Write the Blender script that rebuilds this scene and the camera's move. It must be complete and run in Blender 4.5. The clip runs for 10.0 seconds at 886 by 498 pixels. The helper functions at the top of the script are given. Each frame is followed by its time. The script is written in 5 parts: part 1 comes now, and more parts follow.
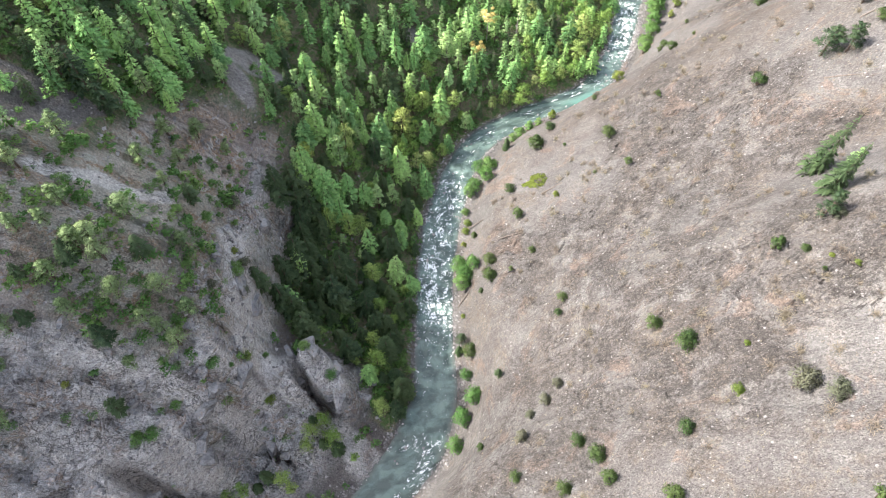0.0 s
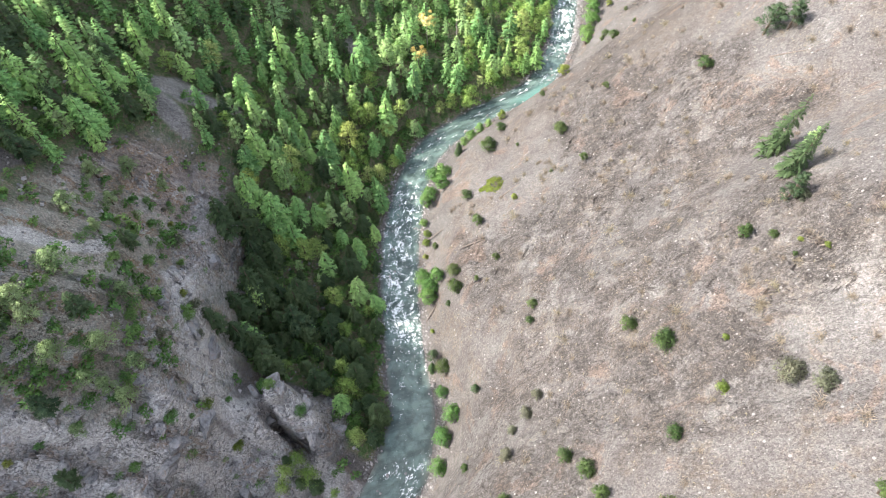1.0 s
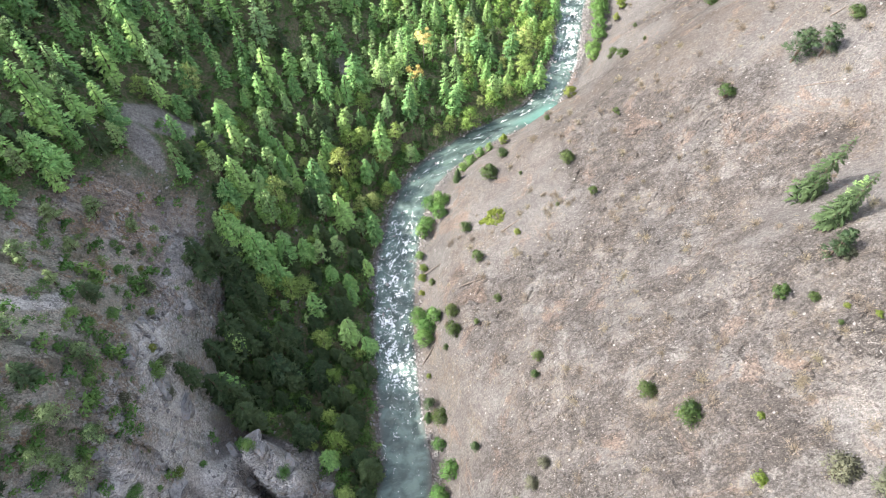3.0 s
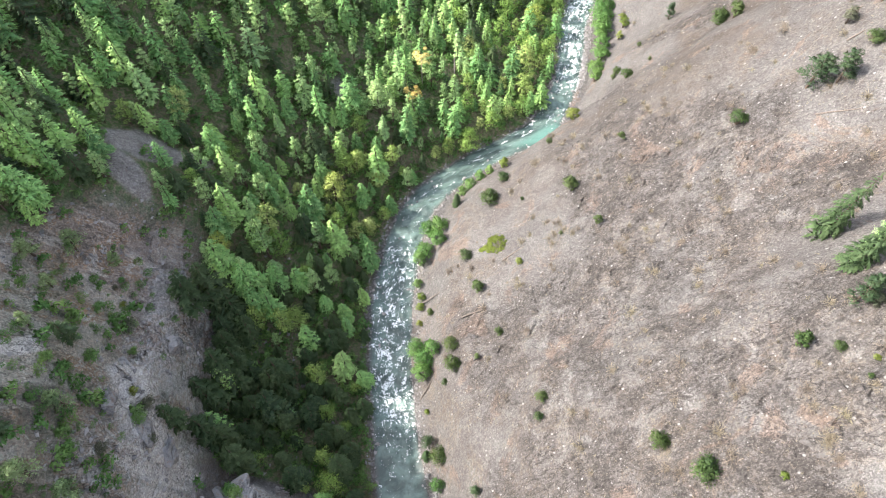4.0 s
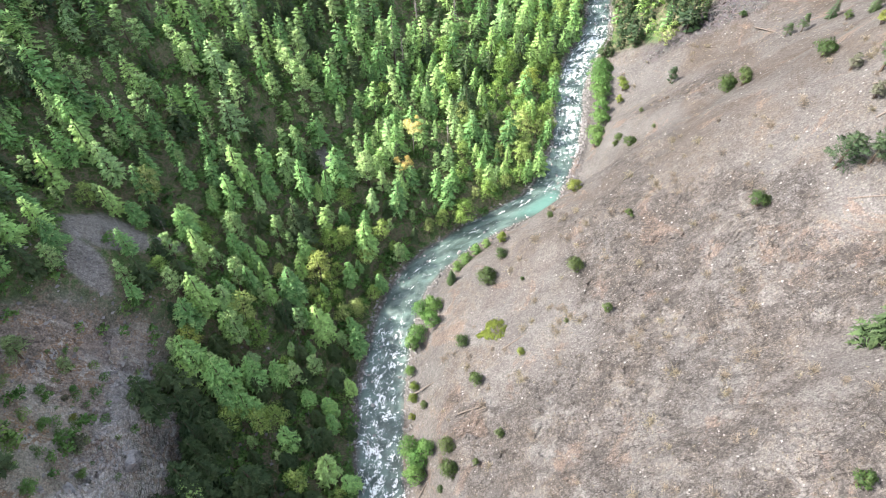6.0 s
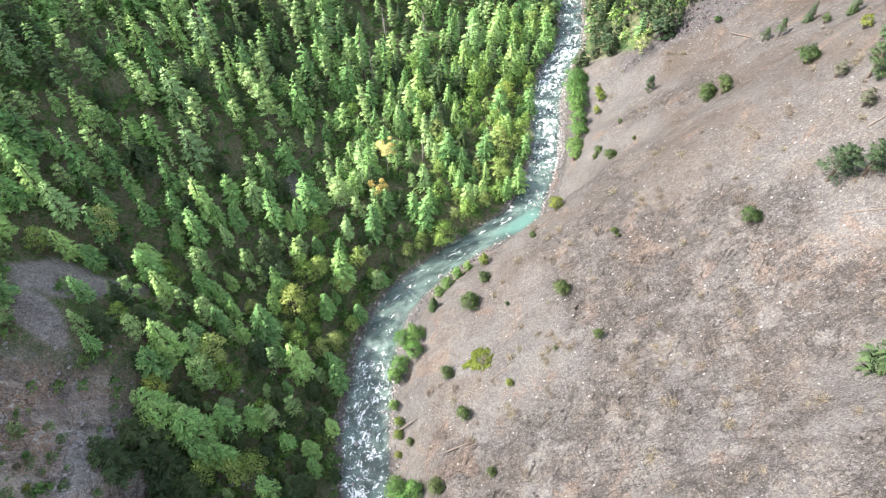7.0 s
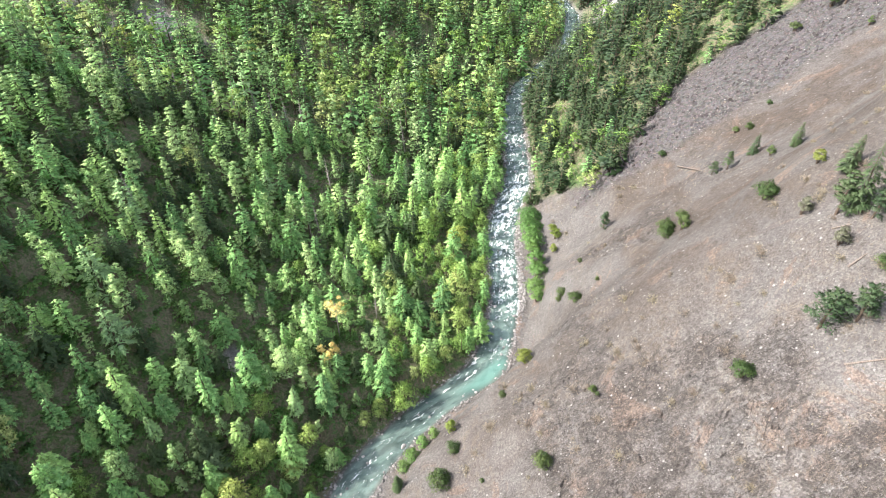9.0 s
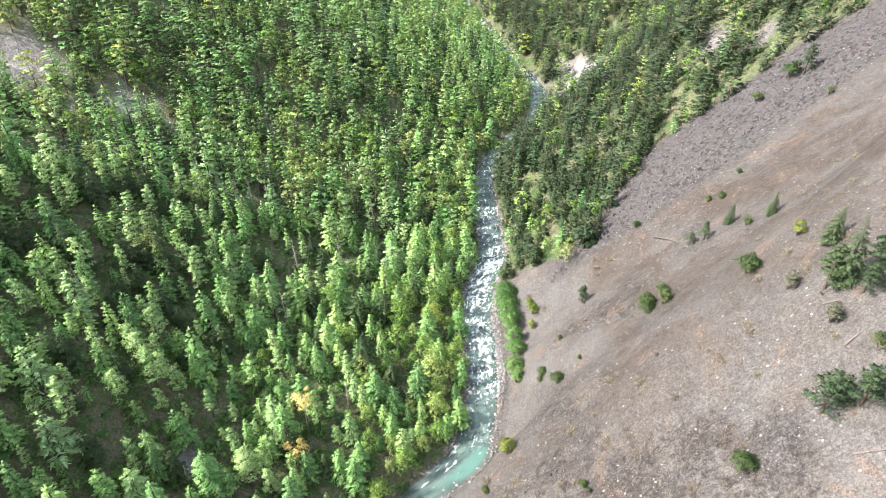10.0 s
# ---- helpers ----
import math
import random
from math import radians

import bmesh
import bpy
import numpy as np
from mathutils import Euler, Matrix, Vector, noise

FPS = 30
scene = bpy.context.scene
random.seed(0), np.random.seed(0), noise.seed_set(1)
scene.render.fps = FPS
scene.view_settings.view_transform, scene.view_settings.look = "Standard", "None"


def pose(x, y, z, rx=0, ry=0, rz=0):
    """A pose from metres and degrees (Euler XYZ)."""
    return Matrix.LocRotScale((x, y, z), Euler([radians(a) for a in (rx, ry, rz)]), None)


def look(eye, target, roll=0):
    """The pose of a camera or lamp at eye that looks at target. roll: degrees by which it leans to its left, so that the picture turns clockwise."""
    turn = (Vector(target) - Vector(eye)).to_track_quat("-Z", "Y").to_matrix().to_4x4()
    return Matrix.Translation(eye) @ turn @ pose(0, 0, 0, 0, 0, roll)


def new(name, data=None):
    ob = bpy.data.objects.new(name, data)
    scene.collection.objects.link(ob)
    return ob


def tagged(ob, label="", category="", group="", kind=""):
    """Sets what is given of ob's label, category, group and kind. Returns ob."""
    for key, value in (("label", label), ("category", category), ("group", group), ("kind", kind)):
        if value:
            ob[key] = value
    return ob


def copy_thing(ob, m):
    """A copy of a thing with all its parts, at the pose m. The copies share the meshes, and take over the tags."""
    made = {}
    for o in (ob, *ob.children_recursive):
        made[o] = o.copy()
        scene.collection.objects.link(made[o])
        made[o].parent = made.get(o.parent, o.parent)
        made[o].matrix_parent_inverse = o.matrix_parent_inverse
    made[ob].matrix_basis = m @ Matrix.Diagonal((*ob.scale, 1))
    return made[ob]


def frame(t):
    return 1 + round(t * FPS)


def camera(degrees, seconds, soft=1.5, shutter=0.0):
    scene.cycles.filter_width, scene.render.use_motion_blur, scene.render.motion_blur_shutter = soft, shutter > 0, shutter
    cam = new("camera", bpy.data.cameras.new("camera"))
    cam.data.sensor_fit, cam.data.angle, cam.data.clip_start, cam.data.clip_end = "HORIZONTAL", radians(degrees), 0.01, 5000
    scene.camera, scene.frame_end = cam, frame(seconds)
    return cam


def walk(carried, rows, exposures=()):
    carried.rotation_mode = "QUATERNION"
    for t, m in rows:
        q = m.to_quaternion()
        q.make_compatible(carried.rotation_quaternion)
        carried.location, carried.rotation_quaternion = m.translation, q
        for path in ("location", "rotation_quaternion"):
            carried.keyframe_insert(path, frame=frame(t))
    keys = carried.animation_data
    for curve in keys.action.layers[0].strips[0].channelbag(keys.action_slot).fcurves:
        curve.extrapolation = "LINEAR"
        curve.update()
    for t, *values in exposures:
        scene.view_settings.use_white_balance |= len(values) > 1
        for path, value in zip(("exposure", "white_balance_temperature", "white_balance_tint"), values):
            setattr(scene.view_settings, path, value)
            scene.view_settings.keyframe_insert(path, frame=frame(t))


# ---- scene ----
cam = camera(70.6, 10.0, soft=0.65)
METRES, EYE, TILT, LEAN, TURN = 125.0, 266.0, -59.0, 0.0, 0.0
ROWS = [
    (0.0, 0.0, 0.0, 0.0, -0.0, 0.0, 0.0),
    (0.5, 0.0025, 0.0368, 0.0231, -2.66, -0.03, 4.57),
    (1.0, 0.0065, 0.0741, 0.0479, -3.48, -0.2, 5.91),
    (1.5, 0.0132, 0.1128, 0.075, -3.51, -0.2, 5.87),
    (2.0, 0.0202, 0.1528, 0.1041, -3.53, -0.16, 5.87),
    (2.5, 0.027, 0.1934, 0.1349, -3.55, -0.13, 5.88),
    (4.0, 0.049, 0.3167, 0.2291, -3.6, 0.82, 5.9),
    (4.5, 0.0559, 0.3565, 0.2611, -3.62, 1.76, 5.9),
    (5.0, 0.0628, 0.396, 0.2938, -3.64, 2.86, 5.89),
    (5.5, 0.0697, 0.4356, 0.3264, -3.67, 4.27, 5.86),
    (7.0, 0.094, 0.556, 0.4224, -5.61, 5.24, 9.14),
    (7.5, 0.104, 0.595, 0.4528, -6.35, 7.52, 10.25),
    (8.0, 0.1155, 0.6292, 0.4866, -7.05, 10.09, 11.28),
    (8.5, 0.1288, 0.6621, 0.5213, -7.69, 13.07, 12.68),
    (9.0, 0.143, 0.6952, 0.5537, -8.55, 15.91, 13.98),
    (9.5, 0.1591, 0.7276, 0.5858, -9.45, 18.76, 15.26),
    (10.0, 0.1758, 0.7591, 0.6186, -10.22, 21.56, 16.46),
]
walk(cam, [(t, pose(0, 0, EYE, TILT, LEAN, TURN) @ pose(METRES * x, METRES * y, METRES * z, 90 + pitch, roll, yaw)) for t, x, y, z, yaw, pitch, roll in ROWS],
     exposures=[(0.0, 1.88), (5.0, 1.88), (8.0, 1.85), (10.0, 1.78)])

# ---------------------------------------------------------------- daylight
SUN_ELEVATION, SUN_FROM = 46.0, -82.0        # degrees over the horizon; bearing that it shines from, clockwise from +y
world = bpy.data.worlds.new("world")
scene.world = world
world.use_nodes = True
sky = world.node_tree.nodes.new("ShaderNodeTexSky")
sky.sky_type, sky.sun_disc = "NISHITA", False
sky.sun_elevation, sky.sun_rotation = radians(SUN_ELEVATION), radians(SUN_FROM)
sky.air_density, sky.dust_density, sky.ozone_density = 1.0, 2.5, 1.0
background = world.node_tree.nodes["Background"]
haze = world.node_tree.nodes.new("ShaderNodeHueSaturation")       # thin high cloud takes the blue out of the sky
haze.inputs["Saturation"].default_value = 0.62
world.node_tree.links.new(sky.outputs[0], haze.inputs["Color"])
world.node_tree.links.new(haze.outputs[0], background.inputs[0])
background.inputs[1].default_value = 0.15

sun = new("sun", bpy.data.lights.new("sun", "SUN"))
sun.data.energy, sun.data.angle, sun.data.color = 2.9, radians(1.5), (1.0, 0.95, 0.88)
_az, _el = radians(SUN_FROM), radians(SUN_ELEVATION)
sun_way = Vector((math.sin(_az) * math.cos(_el), math.cos(_az) * math.cos(_el), math.sin(_el)))
sun.matrix_world = look(sun_way * 600, (0, 0, 0))


# ---------------------------------------------------------------- materials
def material(name):
    m = bpy.data.materials.new(name)
    m.use_nodes = True
    nodes, links = m.node_tree.nodes, m.node_tree.links
    return m, nodes, links, nodes["Principled BSDF"]


class Net:
    """Short hand for node trees."""

    def __init__(self, name):
        self.m, self.nodes, self.links, self.shader = material(name)

    def node(self, kind, inputs=(), **props):
        n = self.nodes.new(kind)
        for key, value in props.items():
            if key == "operation":
                n.operation = value
            elif key == "data_type":
                n.data_type = value
            elif key == "feature":
                n.feature = value
            elif key == "attribute_name":
                n.attribute_name = value
            elif key == "blend_type":
                n.blend_type = value
        for k, value in dict(inputs).items():
            self.put(n.inputs[k], value)
        return n

    def put(self, socket, value):
        if isinstance(value, bpy.types.NodeSocket):
            self.links.new(value, socket)
        else:
            socket.default_value = value

    def noise(self, where, scale, detail=4.0, rough=0.55, distort=0.0):
        return self.node("ShaderNodeTexNoise", {"Vector": where, "Scale": scale, "Detail": detail, "Roughness": rough, "Distortion": distort}).outputs["Fac"]

    def ramp(self, fac, stops):
        r = self.node("ShaderNodeValToRGB", {"Fac": fac})
        while len(r.color_ramp.elements) < len(stops):
            r.color_ramp.elements.new(0.5)
        for e, (at, c) in zip(r.color_ramp.elements, stops):
            e.position, e.color = at, (*c, 1) if len(c) == 3 else c
        return r.outputs[0]

    def mask(self, fac, a, b):
        return self.node("ShaderNodeMapRange", {"Value": fac, "From Min": a, "From Max": b}).outputs[0]

    def mix(self, fac, a, b, blend="MIX"):
        n = self.node("ShaderNodeMix", data_type="RGBA", blend_type=blend)
        for k, v in ((0, fac), (6, a), (7, b)):
            self.put(n.inputs[k], (*v, 1) if isinstance(v, tuple) and len(v) == 3 else v)
        return n.outputs[2]

    def math(self, op, a, b=0.0):
        return self.node("ShaderNodeMath", {0: a, 1: b}, operation=op).outputs[0]

    def attr(self, name):
        return self.node("ShaderNodeAttribute", attribute_name=name).outputs["Fac"]

    def bump(self, height, strength, distance):
        return self.node("ShaderNodeBump", {"Height": height, "Strength": strength, "Distance": distance}).outputs[0]

    def where(self):
        return self.node("ShaderNodeTexCoord").outputs["Object"]

    def finish(self, color, rough=0.9, normal=None, spec=0.25):
        self.put(self.shader.inputs["Base Color"], color)
        self.put(self.shader.inputs["Roughness"], rough)
        self.put(self.shader.inputs["Specular IOR Level"], spec)
        if normal is not None:
            self.put(self.shader.inputs["Normal"], normal)
        return self.m


def stretched(net, where, scale, turn):
    mp = net.node("ShaderNodeMapping", {"Vector": where, "Scale": scale, "Rotation": turn})
    return mp.outputs[0]


def ground_material():
    n = Net("ground")
    w = n.where()
    forest, cliff, talus, rock, soil = (n.attr(a) for a in ("forest", "cliff", "talus", "rock", "soil"))
    big, mid = n.noise(w, 0.028, 6, 0.65, 0.7), n.noise(w, 0.11, 6, 0.7, 0.5)
    fine, grit = n.noise(w, 0.55, 5, 0.7, 0.3), n.noise(w, 1.7, 4, 0.7)
    streak = n.noise(stretched(n, w, (0.085, 0.170, 0.100), (0.000, 0.000, 0.501)), 1.0, 7, 0.7, 0.9)
    # loose gravel: pinkish grey with paler washes and straw-coloured dry grass
    scree = n.ramp(n.math("ADD", n.math("MULTIPLY", big, 0.5), n.math("MULTIPLY", mid, 0.5)),
                   [(0.40, (0.145, 0.130, 0.123)), (0.46, (0.163, 0.148, 0.140)), (0.53, (0.178, 0.164, 0.156)), (0.60, (0.212, 0.200, 0.191))])
    straw = n.math("MULTIPLY", n.mask(n.noise(w, 0.045, 7, 0.72, 0.6), 0.48, 0.58), n.mask(fine, 0.40, 0.56))
    scree = n.mix(n.math("MULTIPLY", straw, 0.35), scree, (0.175, 0.128, 0.078))
    brown = n.math("MULTIPLY", n.attr("dry"), n.mask(n.noise(w, 0.07, 7, 0.75, 0.5), 0.40, 0.56))
    scree = n.mix(n.math("ADD", n.math("MULTIPLY", brown, 0.42), n.math("MULTIPLY", n.attr("dry"), 0.56)), scree, (0.098, 0.079, 0.066))
    # ribs of broken rock
    rocky = n.ramp(n.math("ADD", n.math("MULTIPLY", streak, 0.55), n.math("MULTIPLY", fine, 0.45)),
                   [(0.41, (0.088, 0.079, 0.074)), (0.47, (0.130, 0.116, 0.108)), (0.52, (0.160, 0.143, 0.131)), (0.56, (0.150, 0.122, 0.100)), (0.62, (0.205, 0.190, 0.178))])
    color = n.mix(n.math("MULTIPLY", rock, n.mask(n.noise(w, 0.12, 8, 0.75, 0.4), 0.47, 0.505)), scree, rocky)
    # the grey wall: dust, cracks, rusty stains
    wall = n.ramp(n.math("ADD", n.math("MULTIPLY", streak, 0.45), n.math("MULTIPLY", mid, 0.55)),
                  [(0.41, (0.12, 0.115, 0.118)), (0.455, (0.25, 0.245, 0.248)), (0.50, (0.39, 0.38, 0.378)), (0.535, (0.31, 0.235, 0.19)), (0.58, (0.48, 0.47, 0.455))])
    dust = n.mask(n.noise(stretched(n, w, (0.029, 0.100, 0.031), (0, 0, -0.35)), 1.0, 5, 0.6, 0.5), 0.48, 0.55)
    level = n.node("ShaderNodeSeparateXYZ", {0: n.node("ShaderNodeNewGeometry").outputs["Normal"]}).outputs[2]
    ledge = n.math("MULTIPLY", n.mask(level, 0.40, 0.66), n.mask(n.noise(w, 0.2, 4, 0.6), 0.38, 0.52))
    wall = n.mix(n.math("MAXIMUM", n.math("MULTIPLY", dust, 0.6), n.math("MULTIPLY", ledge, 0.55)), wall, (0.50, 0.49, 0.475))
    color = n.mix(cliff, color, wall)
    earth = n.ramp(n.math("ADD", n.math("MULTIPLY", fine, 0.4), n.math("MULTIPLY", mid, 0.6)),
                   [(0.40, (0.17, 0.14, 0.12)), (0.47, (0.31, 0.25, 0.21)), (0.50, (0.37, 0.315, 0.275)), (0.53, (0.31, 0.19, 0.11)), (0.58, (0.48, 0.44, 0.40))])
    color = n.mix(n.math("MULTIPLY", soil, n.mask(n.noise(w, 0.06, 6, 0.7), 0.36, 0.48)), color, earth)
    chute = n.math("MULTIPLY", soil, n.mask(n.noise(stretched(n, w, (0.034, 0.130, 0.033), (0, 0, -0.45)), 1.0, 4, 0.55, 0.6), 0.50, 0.56))
    color = n.mix(n.math("MULTIPLY", chute, 0.6), color, (0.50, 0.465, 0.42))
    wash = n.math("MULTIPLY", n.attr("wash"), n.mask(n.noise(w, 0.22, 5, 0.65), 0.28, 0.42))
    color = n.mix(n.math("MULTIPLY", wash, 0.95), color, (0.56, 0.53, 0.50))
    stones = n.node("ShaderNodeTexVoronoi", {"Vector": w, "Scale": 0.75})
    talus_color = n.mix(0.75, (0.092, 0.066, 0.063), n.node("ShaderNodeHueSaturation", {"Color": stones.outputs["Color"], "Saturation": 0.12, "Value": 0.135}).outputs[0])
    # dark smudges and thin dark lines all over the dry slope, in loose patches
    dry_side = n.math("MULTIPLY", n.math("SUBTRACT", 1.0, forest), n.math("SUBTRACT", 1.0, n.math("MAXIMUM", n.math("MAXIMUM", cliff, soil), talus)))
    grey = n.math("MULTIPLY", n.mask(n.noise(w, 0.024, 5, 0.62, 0.9), 0.47, 0.56), dry_side)
    color = n.mix(n.math("MULTIPLY", grey, 0.55), color, (0.158, 0.150, 0.146))
    rust = n.math("MULTIPLY", n.mask(n.noise(w, 0.055, 6, 0.68, 0.7), 0.575, 0.63), dry_side)
    color = n.mix(n.math("MULTIPLY", rust, 0.5), color, (0.215, 0.150, 0.115))
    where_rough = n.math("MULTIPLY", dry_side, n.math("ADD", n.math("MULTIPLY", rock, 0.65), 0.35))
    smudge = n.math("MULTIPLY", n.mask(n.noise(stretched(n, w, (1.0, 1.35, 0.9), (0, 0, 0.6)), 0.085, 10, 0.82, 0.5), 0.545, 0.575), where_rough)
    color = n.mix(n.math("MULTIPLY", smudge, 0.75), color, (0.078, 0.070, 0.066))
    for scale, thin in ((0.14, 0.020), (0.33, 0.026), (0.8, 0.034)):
        thin_line = n.math("ABSOLUTE", n.math("SUBTRACT", n.noise(stretched(n, w, (1.0, 1.9, 0.8), (0, 0, 0.45)), scale, 6, 0.66, 1.1), 0.5))
        thin_line = n.math("MULTIPLY", n.math("SUBTRACT", 1.0, n.mask(thin_line, thin * 0.25, thin)), where_rough)
        color = n.mix(n.math("MULTIPLY", n.math("MULTIPLY", thin_line, 0.92), n.mask(n.noise(w, 0.06, 4, 0.65), 0.45, 0.53)), color, (0.070, 0.061, 0.056))
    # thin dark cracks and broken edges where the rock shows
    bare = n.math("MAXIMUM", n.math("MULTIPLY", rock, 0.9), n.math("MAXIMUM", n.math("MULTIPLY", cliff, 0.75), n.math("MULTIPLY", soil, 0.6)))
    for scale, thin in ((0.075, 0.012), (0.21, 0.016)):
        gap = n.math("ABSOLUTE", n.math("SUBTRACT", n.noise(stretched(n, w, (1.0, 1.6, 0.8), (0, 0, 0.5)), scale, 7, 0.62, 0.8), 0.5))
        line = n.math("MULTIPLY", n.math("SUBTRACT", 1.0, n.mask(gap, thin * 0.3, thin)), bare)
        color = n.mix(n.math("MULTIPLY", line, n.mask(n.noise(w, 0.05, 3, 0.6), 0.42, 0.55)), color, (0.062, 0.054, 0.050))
    # joints between the blocks of the wall
    bent = n.node("ShaderNodeVectorMath", {0: w, 1: n.node("ShaderNodeVectorMath", {0: n.node("ShaderNodeTexNoise", {"Vector": w, "Scale": 0.13, "Detail": 4.0}).outputs["Color"], 1: (9.0, 9.0, 9.0)}, operation="MULTIPLY").outputs[0]}, operation="ADD").outputs[0]
    relief = 0.0
    for scale, wide, dark in ((0.13, 0.04, 0.45), (0.38, 0.06, 0.35)):
        cell = n.node("ShaderNodeTexVoronoi", {"Vector": bent, "Scale": scale}, feature="DISTANCE_TO_EDGE").outputs["Distance"]
        joint = n.math("MULTIPLY", n.math("SUBTRACT", 1.0, n.mask(cell, wide * 0.2, wide)), n.math("MULTIPLY", cliff, n.mask(n.noise(w, scale * 0.6, 3, 0.6), 0.47, 0.60)))
        color = n.mix(n.math("MULTIPLY", joint, dark), color, (0.075, 0.068, 0.066))
        relief = n.math("ADD", relief, n.math("MULTIPLY", n.math("MULTIPLY", n.mask(cell, 0.0, 0.4), cliff), 0.34 / scale ** 0.5))
    color = n.mix(talus, color, talus_color)
    duff = n.ramp(n.math("ADD", n.math("MULTIPLY", fine, 0.5), n.math("MULTIPLY", mid, 0.5)),
                  [(0.42, (0.080, 0.140, 0.048)), (0.48, (0.120, 0.160, 0.066)), (0.53, (0.21, 0.17, 0.125)), (0.60, (0.11, 0.185, 0.065))])
    color = n.mix(forest, color, duff)
    shade = n.math("ADD", n.math("MULTIPLY", grit, 1.2), n.math("MULTIPLY", n.noise(w, 0.8, 5, 0.75), 1.4))
    value = n.node("ShaderNodeMapRange", {"Value": shade, "From Min": 1.08, "From Max": 1.52, "To Min": 0.80, "To Max": 1.05}).outputs[0]
    calm = n.math("MULTIPLY", n.math("SUBTRACT", 1.0, rock), 0.3)
    value = n.math("ADD", n.math("MULTIPLY", value, n.math("SUBTRACT", 1.0, calm)), n.math("MULTIPLY", calm, 0.95))
    value = n.math("ADD", n.math("MULTIPLY", value, n.math("SUBTRACT", 1.0, n.math("MULTIPLY", cliff, 0.65))), n.math("MULTIPLY", cliff, 0.65))
    color = n.node("ShaderNodeHueSaturation", {"Color": color, "Value": value}).outputs[0]
    # every pebble has a tone of its own
    for scale, low, high in ((2.0, 0.78, 1.22), (3.8, 0.80, 1.20)):
        pebble = n.node("ShaderNodeTexVoronoi", {"Vector": w, "Scale": scale})
        tone = n.node("ShaderNodeSeparateColor", {0: pebble.outputs["Color"]}).outputs[0]
        tone = n.node("ShaderNodeMapRange", {"Value": tone, "To Min": low, "To Max": high}).outputs[0]
        color = n.node("ShaderNodeHueSaturation", {"Color": color, "Value": tone}).outputs[0]
    # single pale and dark stones too small to stand out of the surface
    for scale, seed, tone in ((0.55, 0, (0.36, 0.345, 0.33)), (0.62, 1, (0.075, 0.066, 0.060)), (1.1, 2, (0.33, 0.31, 0.295))):
        cell = n.node("ShaderNodeTexVoronoi", {"Vector": stretched(n, w, (1, 1, 0.6), (0, 0, 0.7 * seed)), "Scale": scale})
        pick = n.node("ShaderNodeSeparateColor", {0: cell.outputs["Color"]}).outputs[seed]
        dot = n.math("MULTIPLY", n.math("SUBTRACT", 1.0, n.mask(cell.outputs["Distance"], 0.13, 0.22)), n.mask(pick, 0.87, 0.89))
        color = n.mix(n.math("MULTIPLY", n.math("MULTIPLY", dot, 0.75), n.math("SUBTRACT", 1.0, forest)), color, tone)
    tall = n.math("ADD", n.math("MULTIPLY", fine, 1.0), n.math("MULTIPLY", grit, 0.5))
    tall = n.math("ADD", tall, relief)
    return n.finish(color, 0.95, n.bump(tall, 0.9, 1.5), 0.15)


def foliage_material(name, stops, tip, see_through=0.3):
    n = Net(name)
    pick = n.math("FRACT", n.math("ADD", n.attr("tint"), n.node("ShaderNodeObjectInfo").outputs["Random"]))
    island = n.node("ShaderNodeNewGeometry").outputs["Random Per Island"]
    color = n.ramp(pick, stops)
    # paler outer ends: new growth, plus sunlit brightness put into the colour
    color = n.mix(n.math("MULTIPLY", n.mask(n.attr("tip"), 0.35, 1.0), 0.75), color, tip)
    # darker inner ends: older needles, plus painted shade from inside the crown
    inner_tone = n.node("ShaderNodeMapRange", {"Value": n.attr("tip"), "From Min": 0.0, "From Max": 0.45, "To Min": 0.8, "To Max": 1.0}).outputs[0]
    color = n.node("ShaderNodeHueSaturation", {"Color": color, "Value": n.math("MULTIPLY", inner_tone, n.math("ADD", n.math("MULTIPLY", island, 0.5), 0.75))}).outputs[0]
    n.finish(color, 0.55, None, 0.35)
    leaf = n.node("ShaderNodeBsdfTranslucent", {"Color": color})
    both = n.node("ShaderNodeMixShader", {0: see_through, 1: n.shader.outputs[0], 2: leaf.outputs[0]})
    n.links.new(both.outputs[0], n.nodes["Material Output"].inputs[0])
    return n.m


def bark_material(name, a, b):
    n = Net(name)
    w = n.where()
    t = n.noise(stretched(n, w, (3, 3, 0.6), (0, 0, 0)), 1.5, 5, 0.7)
    return n.finish(n.ramp(t, [(0.35, a), (0.65, b)]), 0.95, n.bump(t, 0.6, 0.1), 0.1)


def stone_material(name, stops):
    n = Net(name)
    w = n.where()
    island = n.math("FRACT", n.math("ADD", n.node("ShaderNodeNewGeometry").outputs["Random Per Island"], n.node("ShaderNodeObjectInfo").outputs["Random"]))
    t = n.noise(w, 1.6, 6, 0.7)
    color = n.mix(n.mask(t, 0.35, 0.7), n.ramp(island, stops), n.mix(0.3, n.ramp(island, stops), (0.4, 0.38, 0.37)))
    return n.finish(color, 0.9, n.bump(t, 0.7, 0.2), 0.2)


